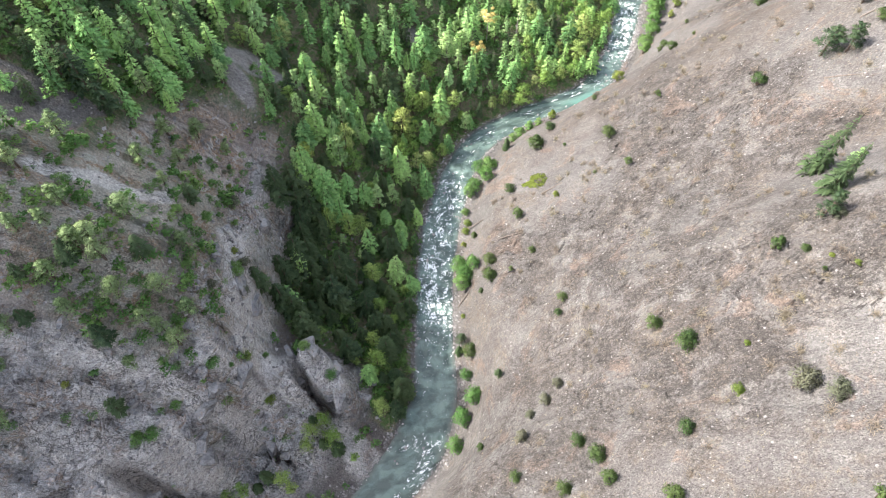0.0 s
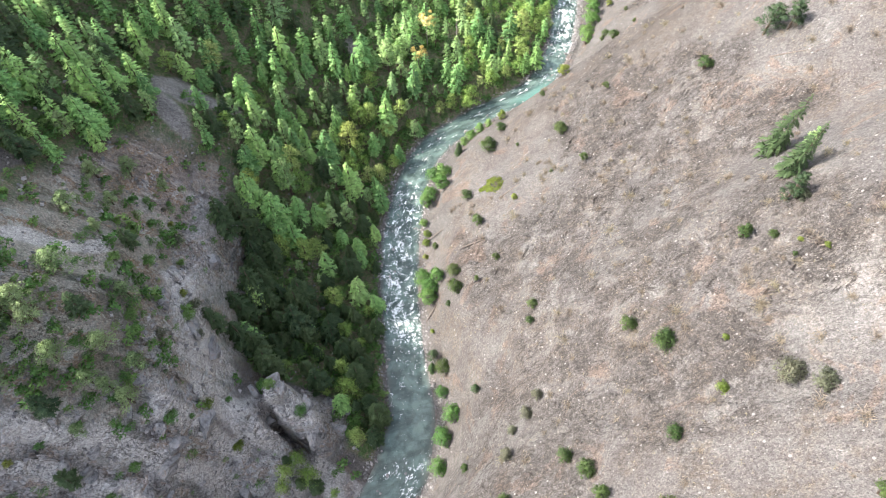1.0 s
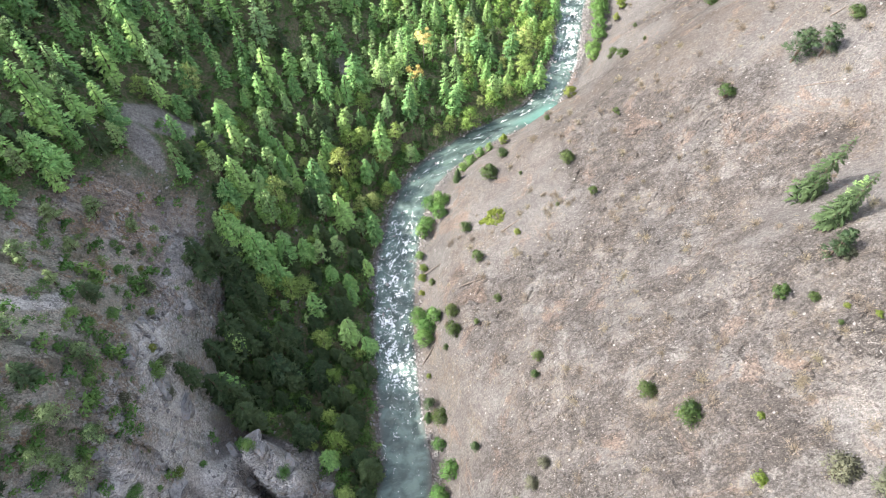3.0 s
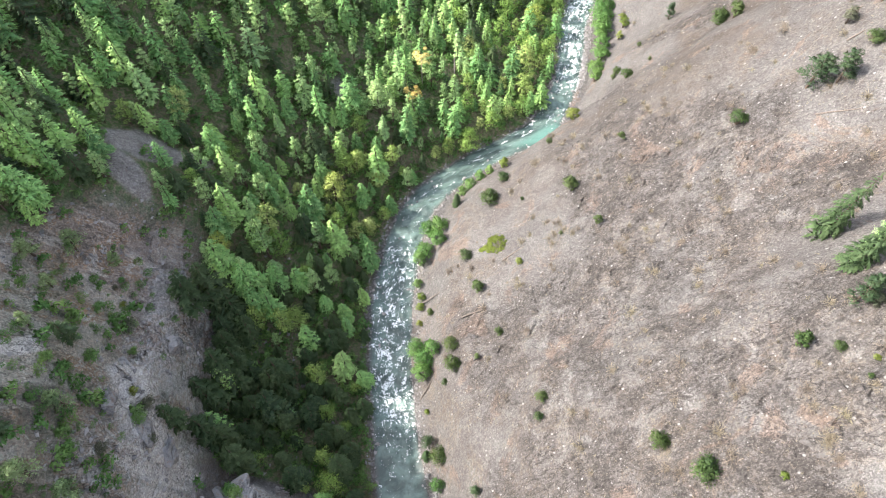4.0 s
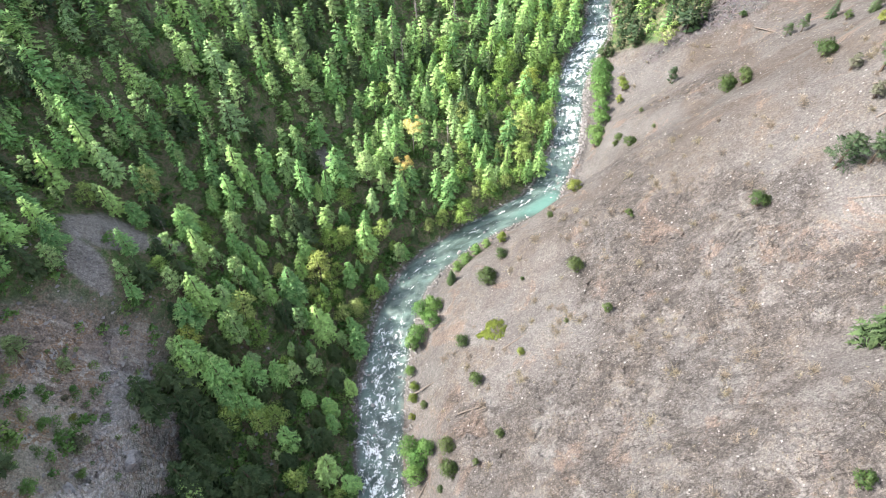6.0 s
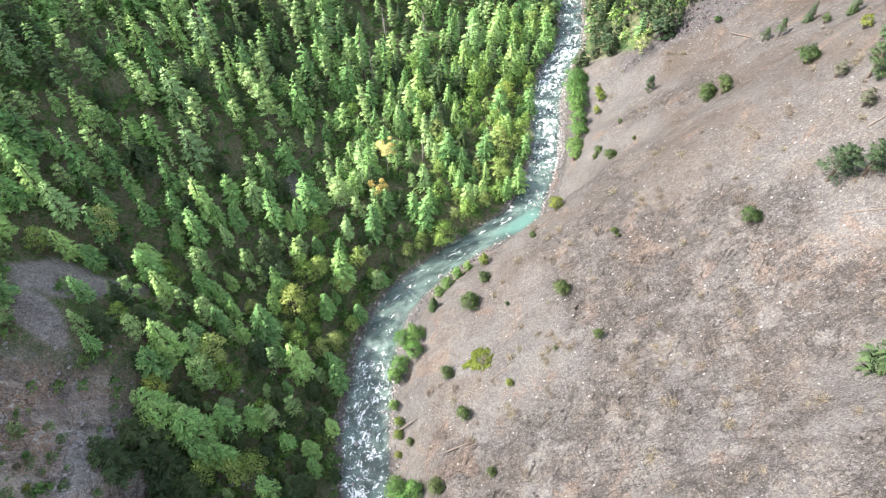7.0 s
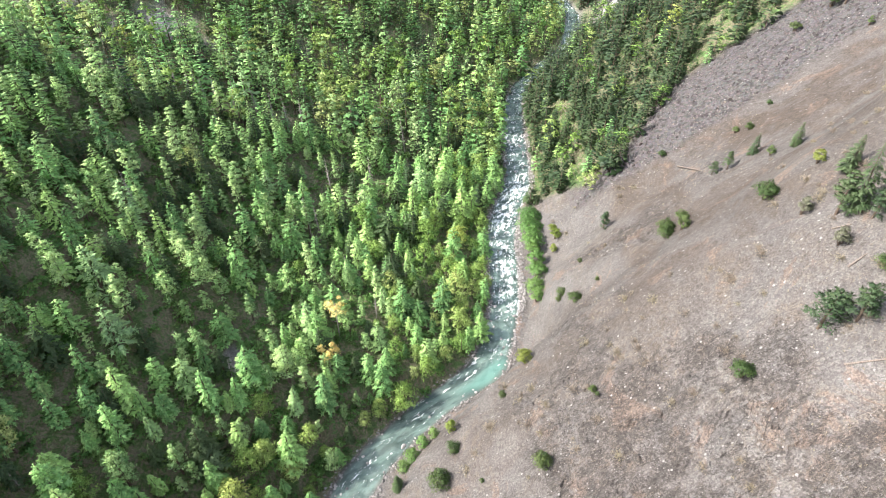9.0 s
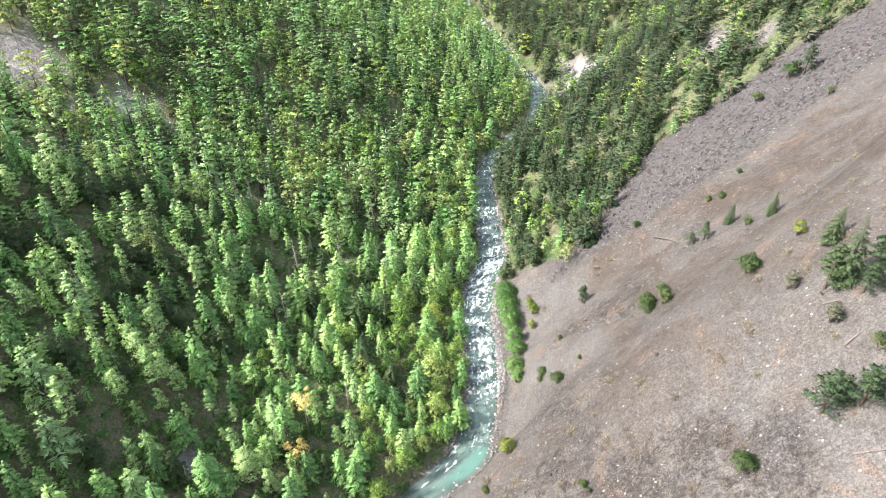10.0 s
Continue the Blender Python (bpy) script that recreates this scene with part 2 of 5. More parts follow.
def crag_material(name, stops, dusty):
    n = Net(name)
    w = n.node("ShaderNodeNewGeometry").outputs["Position"]
    t = n.math("ADD", n.math("MULTIPLY", n.noise(w, 0.25, 6, 0.7, 0.6), 0.6), n.math("MULTIPLY", n.noise(w, 1.1, 5, 0.7), 0.4))
    color = n.ramp(t, stops)
    level = n.node("ShaderNodeSeparateXYZ", {0: n.node("ShaderNodeNewGeometry").outputs["True Normal"]}).outputs[2]
    color = n.mix(n.math("MULTIPLY", n.mask(level, 0.55, 0.8), dusty), color, (0.38, 0.365, 0.355))
    return n.finish(color, 0.95, n.bump(n.noise(w, 1.4, 5, 0.75), 0.9, 0.5), 0.15)


def water_material():
    n = Net("water")
    w = n.where()
    flow = n.node("ShaderNodeCombineXYZ", {0: n.attr("across"), 1: n.attr("along"), 2: 0.0}).outputs[0]
    rapid = n.attr("rapid")
    warp = n.node("ShaderNodeTexNoise", {"Vector": w, "Scale": 0.2, "Detail": 2.0})
    bent = n.node("ShaderNodeVectorMath", {0: flow, 1: n.node("ShaderNodeVectorMath", {0: warp.outputs["Color"], 1: (3.0, 5.0, 0.0)}, operation="MULTIPLY").outputs[0]}, operation="ADD").outputs[0]
    foam_a = n.noise(stretched(n, bent, (0.36, 0.22, 1), (0, 0, 0)), 1.0, 9, 0.74, 0.35)
    foam_b = n.noise(stretched(n, bent, (1.1, 0.75, 1), (0, 0, 0)), 1.0, 6, 0.75, 0.2)
    foam = n.math("ADD", n.math("MULTIPLY", foam_a, 0.6), n.math("MULTIPLY", foam_b, 0.4))
    edge = n.math("SUBTRACT", 0.635, n.math("MULTIPLY", rapid, 0.105))
    white = n.node("ShaderNodeMapRange", {"Value": n.math("SUBTRACT", foam, edge), "From Min": -0.012, "From Max": 0.022}).outputs[0]
    deep = n.ramp(n.noise(bent, 0.12, 5, 0.6), [(0.40, (0.048, 0.072, 0.064)), (0.5, (0.078, 0.114, 0.101)), (0.6, (0.118, 0.172, 0.150))])
    pool = n.mix(n.attr("pool"), deep, (0.10, 0.20, 0.168))
    shallow = n.mix(n.attr("shallow"), pool, (0.085, 0.08, 0.068))
    color = n.mix(white, shallow, (0.78, 0.82, 0.82))
    ripple = n.math("ADD", foam_b, n.noise(w, 2.2, 4, 0.7))
    n.finish(color, n.mask(white, -0.3, 1.2), n.bump(ripple, 0.55, 0.35), 0.5)
    return n.m


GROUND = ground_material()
WATER = water_material()
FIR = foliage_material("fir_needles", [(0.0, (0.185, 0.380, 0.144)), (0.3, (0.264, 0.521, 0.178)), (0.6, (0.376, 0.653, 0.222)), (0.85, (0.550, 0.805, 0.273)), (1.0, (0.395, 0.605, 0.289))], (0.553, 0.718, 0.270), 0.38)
# dark firs' own green; also carries the shade of bench and far right woods
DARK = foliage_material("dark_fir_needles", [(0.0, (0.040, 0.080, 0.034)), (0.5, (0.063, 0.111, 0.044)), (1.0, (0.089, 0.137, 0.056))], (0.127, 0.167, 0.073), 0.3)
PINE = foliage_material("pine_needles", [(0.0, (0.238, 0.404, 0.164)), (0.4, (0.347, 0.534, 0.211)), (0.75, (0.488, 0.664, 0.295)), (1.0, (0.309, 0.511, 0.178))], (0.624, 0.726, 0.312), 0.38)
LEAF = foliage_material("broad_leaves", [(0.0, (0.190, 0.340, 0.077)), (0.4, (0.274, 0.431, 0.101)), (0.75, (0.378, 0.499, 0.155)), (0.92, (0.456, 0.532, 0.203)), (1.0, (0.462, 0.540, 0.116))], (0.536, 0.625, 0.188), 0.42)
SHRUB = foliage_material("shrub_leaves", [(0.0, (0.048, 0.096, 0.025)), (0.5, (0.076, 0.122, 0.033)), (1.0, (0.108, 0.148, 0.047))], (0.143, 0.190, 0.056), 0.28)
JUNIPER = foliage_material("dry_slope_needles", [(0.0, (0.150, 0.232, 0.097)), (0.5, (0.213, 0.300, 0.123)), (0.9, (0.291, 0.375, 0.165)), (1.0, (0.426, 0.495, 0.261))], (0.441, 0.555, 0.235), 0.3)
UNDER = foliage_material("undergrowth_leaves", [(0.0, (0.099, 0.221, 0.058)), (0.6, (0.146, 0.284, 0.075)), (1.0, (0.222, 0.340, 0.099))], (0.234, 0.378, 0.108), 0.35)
LIME = foliage_material("lime_leaves", [(0.0, (0.165, 0.240, 0.045)), (0.6, (0.215, 0.280, 0.052)), (1.0, (0.280, 0.305, 0.070))], (0.33, 0.40, 0.09), 0.4)
SAGE = foliage_material("grey_leaves", [(0.0, (0.115, 0.128, 0.076)), (1.0, (0.150, 0.150, 0.098))], (0.195, 0.195, 0.135), 0.25)
GOLD = foliage_material("golden_leaves", [(0.0, (0.80, 0.62, 0.20)), (1.0, (0.86, 0.70, 0.27))], (0.92, 0.80, 0.38), 0.2)
TWIG = foliage_material("dry_twigs", [(0.0, (0.174, 0.140, 0.115)), (0.5, (0.217, 0.175, 0.132)), (1.0, (0.239, 0.210, 0.128))], (0.275, 0.231, 0.176), 0.1)
SNAG = bark_material("grey_dead_wood", (0.20, 0.175, 0.16), (0.36, 0.32, 0.30))
BARK = bark_material("brown_bark", (0.07, 0.05, 0.038), (0.15, 0.115, 0.09))
LOG = bark_material("weathered_log", (0.12, 0.095, 0.08), (0.24, 0.205, 0.18))
STONE = stone_material("creek_stone", [(0.0, (0.130, 0.124, 0.124)), (0.5, (0.234, 0.221, 0.215)), (1.0, (0.364, 0.338, 0.325))])
CRAG = crag_material("wall_rock", [(0.40, (0.10, 0.098, 0.10)), (0.47, (0.20, 0.195, 0.195)), (0.53, (0.30, 0.29, 0.285)), (0.60, (0.25, 0.19, 0.155))], 0.3)
RIB = crag_material("rib_rock", [(0.40, (0.055, 0.050, 0.048)), (0.48, (0.10, 0.092, 0.088)), (0.54, (0.15, 0.138, 0.13)), (0.60, (0.11, 0.085, 0.07))], 0.05)
TALUS = stone_material("talus_stone", [(0.0, (0.044, 0.034, 0.034)), (0.5, (0.084, 0.062, 0.061)), (1.0, (0.144, 0.116, 0.112))])
SCREE = stone_material("scree_stone", [(0.0, (0.080, 0.068, 0.064)), (0.5, (0.150, 0.131, 0.124)), (1.0, (0.25, 0.23, 0.22))])


# ---------------------------------------------------------------- terrain model
# The creek's line: y, x of its middle, half width.
RIVER = ((-300, -200, 8), (-60, -95, 9), (20, -42, 10), (50, -20, 10), (62, -11, 11), (86, -3, 9.5), (112, -4, 8.5), (141, -4, 8.5), (172, -1, 9),
         (201, 7, 8), (215, 12.7, 7), (229, 25, 6.6), (242.6, 47, 5.3), (256, 80, 6.8), (272.5, 93.5, 6.3), (290, 103, 6.5),
         (310, 109.4, 7), (331, 115.5, 7), (350, 125, 7), (368, 139, 7), (391, 147.6, 6.5), (418, 155.6, 6.3), (448, 167, 5.6),
         (467, 178, 4.5), (510, 235, 6), (552, 259, 6), (739, 275, 4), (1000, 330, 4), (2500, 700, 4))
RIVER_Y, RIVER_X, RIVER_W = (np.array(c, float) for c in zip(*RIVER))


def river_x(y):
    return sum(np.interp(y + k, RIVER_Y, RIVER_X) for k in (-6, -3, 0, 3, 6)) / 5


def river_w(y):
    slope = (river_x(y + 2) - river_x(y - 2)) / 4
    return np.interp(y, RIVER_Y, RIVER_W) * np.sqrt(1 + slope ** 2)


def water_z(y):
    return np.where(y < 135, 0.03, 0.066) * (y - 135) - np.where(y > 1000, 0.05, 0.0) * (y - 1000)


# Heights over the water across the valley, left and right of the creek, at stations along y.
LEFT_D = np.array((0, 12, 30, 45, 57, 63, 67.5, 72, 86, 112, 165, 260, 600, 2500), float)
LEFT = ((-100, (0, 5, 12, 18, 30, 47, 59, 72, 90, 125, 180, 250, 420, 700)),
        (55, (0, 3, 8, 12, 16, 35, 47, 58, 68, 96, 165, 240, 420, 700)),
        (82, (0, 2, 8, 22, 40, 50, 64, 76, 89, 112, 178, 250, 420, 700)),
        (100, (0, 1, 8, 16, 23, 34, 55, 69, 100, 124, 172, 245, 420, 700)),
        (122, (0, 1, 8, 15, 20, 27, 58, 67, 90, 116, 166, 240, 420, 700)),
        (150, (0, 1, 10, 18, 26, 33, 49, 58, 76, 108, 160, 240, 420, 700)),
        (195, (0, 1, 14, 27, 39, 48, 54, 60, 74, 100, 150, 230, 420, 700)),
        (225, (0, 1, 11, 20, 29, 34, 38, 42, 53, 78, 120, 200, 400, 700)),
        (265, (0, 1, 6, 10, 14, 16, 17, 19, 24, 36, 80, 165, 360, 700)),
        (330, (0, 1, 6, 10, 13, 15, 16, 17, 20, 32, 68, 140, 330, 700)),
        (450, (0, 1, 6, 10, 14, 16, 17, 19, 22, 32, 52, 88, 210, 600)),
        (700, (0, 2, 8, 13, 17, 20, 21, 24, 28, 40, 66, 105, 220, 600)),
        (1200, (0, 3, 10, 18, 25, 29, 32, 34, 40, 56, 90, 140, 260, 600)))
RIGHT_D = np.array((0, 10, 24, 36, 50, 75, 100, 150, 260, 600, 2500), float)
RIGHT = ((-100, (0, 8, 26, 42, 62, 92, 116, 165, 260, 450, 700)),
         (50, (0, 5, 26, 43, 63, 90, 114, 165, 255, 450, 700)),
         (88, (0, 5, 27, 42, 61, 90, 115, 166, 255, 450, 700)),
         (140, (0, 5, 20, 29, 39, 59, 79, 121, 215, 430, 700)),
         (172, (0, 3, 15, 23, 33, 50, 71, 119, 215, 430, 700)),
         (196, (0, 3, 12, 19, 27, 48, 69, 116, 215, 430, 700)),
         (225, (0, 1, 10, 18, 27, 47, 69, 112, 205, 430, 700)),
         (250, (0, 0, 4, 17, 36, 57, 76, 110, 195, 430, 700)),
         (262, (0, 0, 10, 34, 46, 62, 80, 112, 195, 430, 700)),
         (278, (0, 0, 16, 30, 40, 58, 75, 107, 190, 420, 700)),
         (306, (0, 1, 5, 15, 26, 44, 62, 98, 180, 410, 700)),
         (370, (0, 2, 11, 19, 28, 44, 61, 96, 176, 400, 700)),
         (520, (0, 3, 11, 18, 27, 42, 58, 90, 165, 380, 700)),
         (1200, (0, 3, 11, 18, 27, 42, 58, 90, 165, 380, 700)))


def across(table, dist, d, y):
    """Height at distance d from the creek's middle, blended smoothly between the stations."""
    ys = np.array([row[0] for row in table], float)
    hs = np.array([row[1] for row in table], float)
    k = np.clip(np.searchsorted(ys, y) - 1, 0, len(ys) - 2)
    f = np.clip((y - ys[k]) / (ys[k + 1] - ys[k]), 0, 1)
    f = f * f * (3 - 2 * f)
    i = np.clip(np.searchsorted(dist, d) - 1, 0, len(dist) - 2)
    g = np.clip((d - dist[i]) / (dist[i + 1] - dist[i]), 0, 1)
    a = hs[k, i] * (1 - g) + hs[k, i + 1] * g
    b = hs[k + 1, i] * (1 - g) + hs[k + 1, i + 1] * g
    return a * (1 - f) + b * f


LATTICE = np.random.RandomState(7).rand(256, 256)


def value_noise(x, y, size):
    x, y = np.asarray(x, float) / size, np.asarray(y, float) / size
    i, j = np.floor(x).astype(int), np.floor(y).astype(int)
    u, v = x - i, y - j
    u, v = u * u * (3 - 2 * u), v * v * (3 - 2 * v)
    g = lambda a, b: LATTICE[a % 256, b % 256]
    return (g(i, j) * (1 - u) + g(i + 1, j) * u) * (1 - v) + (g(i, j + 1) * (1 - u) + g(i + 1, j + 1) * u) * v * 1.0 - 0.5


def fbm(x, y, size, octaves=4):
    return sum(value_noise(x + 37.7 * k, y - 91.3 * k, size / 2 ** k) / 2 ** k for k in range(octaves))


def smooth(a, b, t):
    t = np.clip((t - a) / (b - a), 0, 1)
    return t * t * (3 - 2 * t)


def blocks(x, y, size):
    """Broken rock: cells of random height and tilt with sharp steps between them."""
    x, y = np.asarray(x, float) / size, np.asarray(y, float) / size
    i, j = np.floor(x).astype(int), np.floor(y).astype(int)
    best, out = np.full(x.shape, 9.0), np.zeros(x.shape)
    for a in (-1, 0, 1):
        for b in (-1, 0, 1):
            g = lambda k: LATTICE[(i + a + 17 * k) % 256, (j + b + 31 * k) % 256]
            dx, dy = x - (i + a + g(0)), y - (j + b + g(1))
            dd = dx * dx + dy * dy
            near = dd < best
            best = np.where(near, dd, best)
            out = np.where(near, g(2) - 0.5 + (g(3) - 0.5) * dx * 1.3 + (g(4) - 0.5) * dy * 1.3, out)
    return out


def base_height(x, y):
    d = x - river_x(y)
    w, a = river_w(y), np.abs(d)
    a = np.where(a < w, 0.0, np.where(a < 3 * w, 1.5 * (a - w), a))
    left = right = 0.0
    for k, part in ((-1, 0.25), (0, 0.5), (1, 0.25)):
        out = a + k * np.minimum(0.16 * a, 6.0)
        left = left + part * across(LEFT, LEFT_D, a + k * np.minimum(0.1 * a, 1.5), y + 4 * k)
        right = right + part * across(RIGHT, RIGHT_D, out, y - 7 * k)
    u, v = (-0.68 * (x + 41) + 0.73 * (y - 88)), (0.73 * (x + 41) + 0.68 * (y - 88))
    # the rocky knoll: a dusty sloping ridge that breaks off towards the wooded bench, with a dark slot behind it
    wob = 2.2 * fbm(x + 5, y, 9, 3)
    box = np.exp(-(((u - 2 + wob) / 14.5) ** 2 + ((v + 6.0 + wob) / 6.0) ** 2) ** 4)
    top = 35 + 0.55 * u - 0.25 * (v + 6.5) + 3 * fbm(x, y, 6, 3)
    plain = np.where(d < 0, left, right)
    plain = plain + box * np.maximum(top - plain, 0)
    south = np.exp(-(((u - 3) / 10) ** 2 + ((v + 19) / 5) ** 2) ** 2)
    plain = plain + 6 * south
    slot = np.exp(-((v + 13.4 + 0.8 * wob) / 1.9) ** 4) * smooth(-17, -11, u) * smooth(11, 7, u)
    gully = -np.minimum(20, np.maximum(plain - 9, 0)) * slot
    gully = gully - np.minimum(18, np.maximum(plain - 6, 0)) * np.exp(-(((x + 64 + wob) / 5.0) ** 2 + ((y - 56 + 0.6 * (x + 64)) / 2.6) ** 2) ** 2)
    gully = gully - 22 * np.exp(-(((x + 99) / 7.5) ** 2 + ((y - 40 + 0.35 * (x + 99)) / 3.4) ** 2) ** 2)
    return water_z(y) + plain + gully


def cliff_mask(x, y):
    """1 on the bare rock wall above the wooded bench, 0 elsewhere."""
    d = river_x(y) - x
    wall = smooth(61.5, 64, d + 2 * fbm(x, y, 10, 2)) * smooth(90, 76, d + 16 * fbm(x, y, 30, 3)) * smooth(180, 158, y)
    knob = smooth(0.25, 0.6, np.exp(-(((x + 48) / 17) ** 2 + ((y - 82) / 15) ** 2)))
    low = smooth(86, 66, y) * smooth(24, 40, d) * smooth(150, 120, d)
    return np.clip(np.maximum(np.maximum(wall, knob), low), 0, 1)


def right_rock(x, y):
    """1 on the rough rocky ribs of the dry slope, 0 on its loose gravel."""
    d = x - river_x(y)
    n = fbm(x * 0.8 + y * 0.35, y * 0.8 - x * 0.25, 46, 4)
    fan = smooth(1.25, 0.75, np.sqrt(((x - 48) / 26) ** 2 + ((y - 192) / 36) ** 2) + 0.5 * fbm(x, y, 16, 2))
    chute = smooth(282, 292, y) * smooth(325, 312, y)
    return smooth(-0.02, 0.24, n + 0.05) * smooth(18, 34, d) * (1 - fan) * (1 - chute)


def height(x, y):
    x, y = np.asarray(x, float), np.asarray(y, float)
    d = x - river_x(y)
    w = river_w(y)
    h = base_height(x, y)
    away = smooth(0.9, 2.2, np.abs(d) / np.maximum(w, 1))
    h = h + away * (2.2 * fbm(x, y, 38, 3) + 0.9 * fbm(x + 11, y, 7, 3) + 0.28 * fbm(x, y + 5, 2.2, 2))
    c = cliff_mask(x, y)
    ridge = 1 - 2 * np.abs(fbm(x * 0.7 - y * 0.5, y * 0.8 + x * 0.4, 15, 4))
    block = np.abs(fbm(x + y * 0.4, y - x * 0.3, 5.5, 3))
    wx, wy = x + 3 * fbm(x, y, 9, 2), y + 3 * fbm(x + 50, y, 9, 2)
    h = h + c * (5.5 * (ridge - 0.6) - 2.0 * block + 5.0 * blocks(wx * 0.8 + wy * 0.3, wy, 11) + 2.4 * blocks(wx, wy, 5.0))
    r = right_rock(x, y)
    rib = 1 - 2 * np.abs(fbm(x * 0.55 + y * 0.75, y * 0.5 - x * 0.45, 9, 4))
    h = h + r * away * (2.0 * (rib - 0.55) + 1.1 * blocks(wx + 0.6 * wy, wy * 1.2, 3.4))
    bed = -1.4 * smooth(1.06, 0.8, np.abs(d) / np.maximum(w, 1))
    bank = 0.5 * smooth(0.98, 1.2, np.abs(d) / np.maximum(w, 1))
    return h + bed + bank


# ---------------------------------------------------------------- mesh helpers
def mesh_of(name, verts, faces, mat, smooth_faces=False, normals=None, **fields):
    """A mesh from arrays: faces is an (n, 3) or (n, 4) array; fields are float values per vertex. normals: shading normals of foliage, which
    follow the crown's shape."""
    verts, faces = np.asarray(verts, np.float32), np.asarray(faces, np.int32)
    if normals is not None:
        a, b, c = (verts[faces[:, k]] for k in range(3))
        turned = np.einsum("ij,ij->i", np.cross(b - a, c - a), normals[faces].sum(1)) < 0
        faces = np.where(turned[:, None], faces[:, ::-1], faces)
        smooth_faces = True
    me = bpy.data.meshes.new(name)
    me.vertices.add(len(verts))
    me.vertices.foreach_set("co", verts.ravel())
    k = faces.shape[1]
    me.loops.add(faces.size)
    me.loops.foreach_set("vertex_index", faces.ravel())
    me.polygons.add(len(faces))
    me.polygons.foreach_set("loop_start", np.arange(0, faces.size, k, dtype=np.int32))
    me.polygons.foreach_set("loop_total", np.full(len(faces), k, np.int32))
    me.polygons.foreach_set("use_smooth", np.full(len(faces), smooth_faces))
    for key, values in fields.items():
        me.attributes.new(key, "FLOAT", "POINT").data.foreach_set("value", np.asarray(values, np.float32).ravel())
    if normals is not None:
        me.attributes.new("custom_normal", "FLOAT_VECTOR", "POINT").data.foreach_set("vector", np.asarray(normals, np.float32).ravel())
    me.materials.append(mat)
    me.update(calc_edges=True)
    return me


def crown_normals(verts, clump=None, up=0.55, jitter=0.35, seed=1):
    """Outward directions round the trunk's axis, leaning up, a little uneven."""
    r = np.random.RandomState(seed)
    out = verts * (1, 1, 0)
    out = out / (np.linalg.norm(out, axis=1, keepdims=True) + 0.15)
    if clump is not None:
        out = 0.55 * out + 0.75 * clump
    n = out + (0, 0, up) + r.normal(size=verts.shape) * jitter
    return n / np.linalg.norm(n, axis=1, keepdims=True)


def child(name, mesh, parent, label=""):
    ob = new(name, mesh)
    ob.parent = parent
    if label:
        ob["label"] = label
    return ob


def graded(lo, a, b, hi, step, grow):
    """Grid lines: even steps from a to b, growing ones out to lo and hi."""
    lines, s, p = list(np.arange(a, b + step / 2, step)), step, b
    while p < hi:
        s *= grow
        p += s
        lines.append(min(p, hi))
    s, p = step, a
    while p > lo:
        s *= grow
        p -= s
        lines.insert(0, max(p, lo))
    return np.array(lines)


# ---------------------------------------------------------------- ground cover
def ellipse(x, y, cx, cy, rx, ry, turn=0.0):
    c, s = math.cos(turn), math.sin(turn)
    u, v = ((x - cx) * c + (y - cy) * s) / rx, (-(x - cx) * s + (y - cy) * c) / ry
    return np.sqrt(u * u + v * v)


# Clearings in the forest: middle, radii, turn.
CLEARINGS = ((-76, 209, 14, 6, 0.3), (-83, 190, 3, 7, 0.5), (-17, 265, 4, 7, 0.0), (-80, 477, 23, 14, 0.2), (-31, 464, 20, 11, 0.2),
             (38, 466, 5, 4, 0.0), (287, 548, 30, 24, 0.5), (279, 524, 19, 20, 0.3), (294, 414, 15, 8, 0.4), (303, 384, 12, 6, 0.4))


def clearing(x, y):
    wob = 1.3 * fbm(x, y, 12, 3)
    return np.max([smooth(1.25, 0.7, ellipse(x, y, *c) + wob) for c in CLEARINGS], axis=0)


def tree_line(x, y):
    """How far inside the wooded part of the right side a point lies, in metres."""
    edge = np.interp(x, (100, 144, 162, 188, 217, 244, 288, 320, 420, 700), (352, 343, 328, 338, 360, 358, 354, 335, 300, 250))
    return y - edge - 4 * fbm(x, y, 20, 3)


def dry_slope(x, y):
    """1 on the open, stony slope above the rock wall."""
    d = river_x(y) - x
    top = np.interp(y, (40, 105, 130, 165, 205), (400, 400, 112, 98, 84))
    return smooth(192, 168, y) * smooth(62, 72, d) * smooth(top + 6, top - 6, d + 8 * fbm(x, y, 25, 2))


def woods(x, y):
    """Density of the forest, 0 to 1."""
    d = x - river_x(y)
    w = river_w(y)
    left = smooth(w + 1.2, w + 3.2, -d)
    upper = dry_slope(x, y)                                    # the dry upper slope above the cliff is open
    left = left * smooth(2, -3, -d - np.interp(y, (40, 66, 75, 95, 104, 124, 150, 160), (6, 8, 24, 30, 60, 66, 68, 3000)) * (1 - upper) - 400 * upper)
    left = left * (1 - wash_mask(x, y)) * (1 - upper * (1 - 0.95 * smooth(0.05, 0.2, fbm(x + 90, y + 30, 34, 3)))) * (1 - 0.9 * cliff_mask(x, y) * (1 - upper * 0.55))
    right = smooth(-3, 3, tree_line(x, y)) * smooth(w + 1, w + 4, d)
    return np.where(d < 0, left, right) * (1 - clearing(x, y))


def talus_mask(x, y):
    d = x - river_x(y)
    band = np.interp(x, (150, 226, 286, 400, 700), (322, 312, 306, 260, 200))
    return smooth(band - 3, band + 4, y + 3 * fbm(x, y, 15, 2)) * smooth(10, -2, tree_line(x, y)) * smooth(30, 45, d)


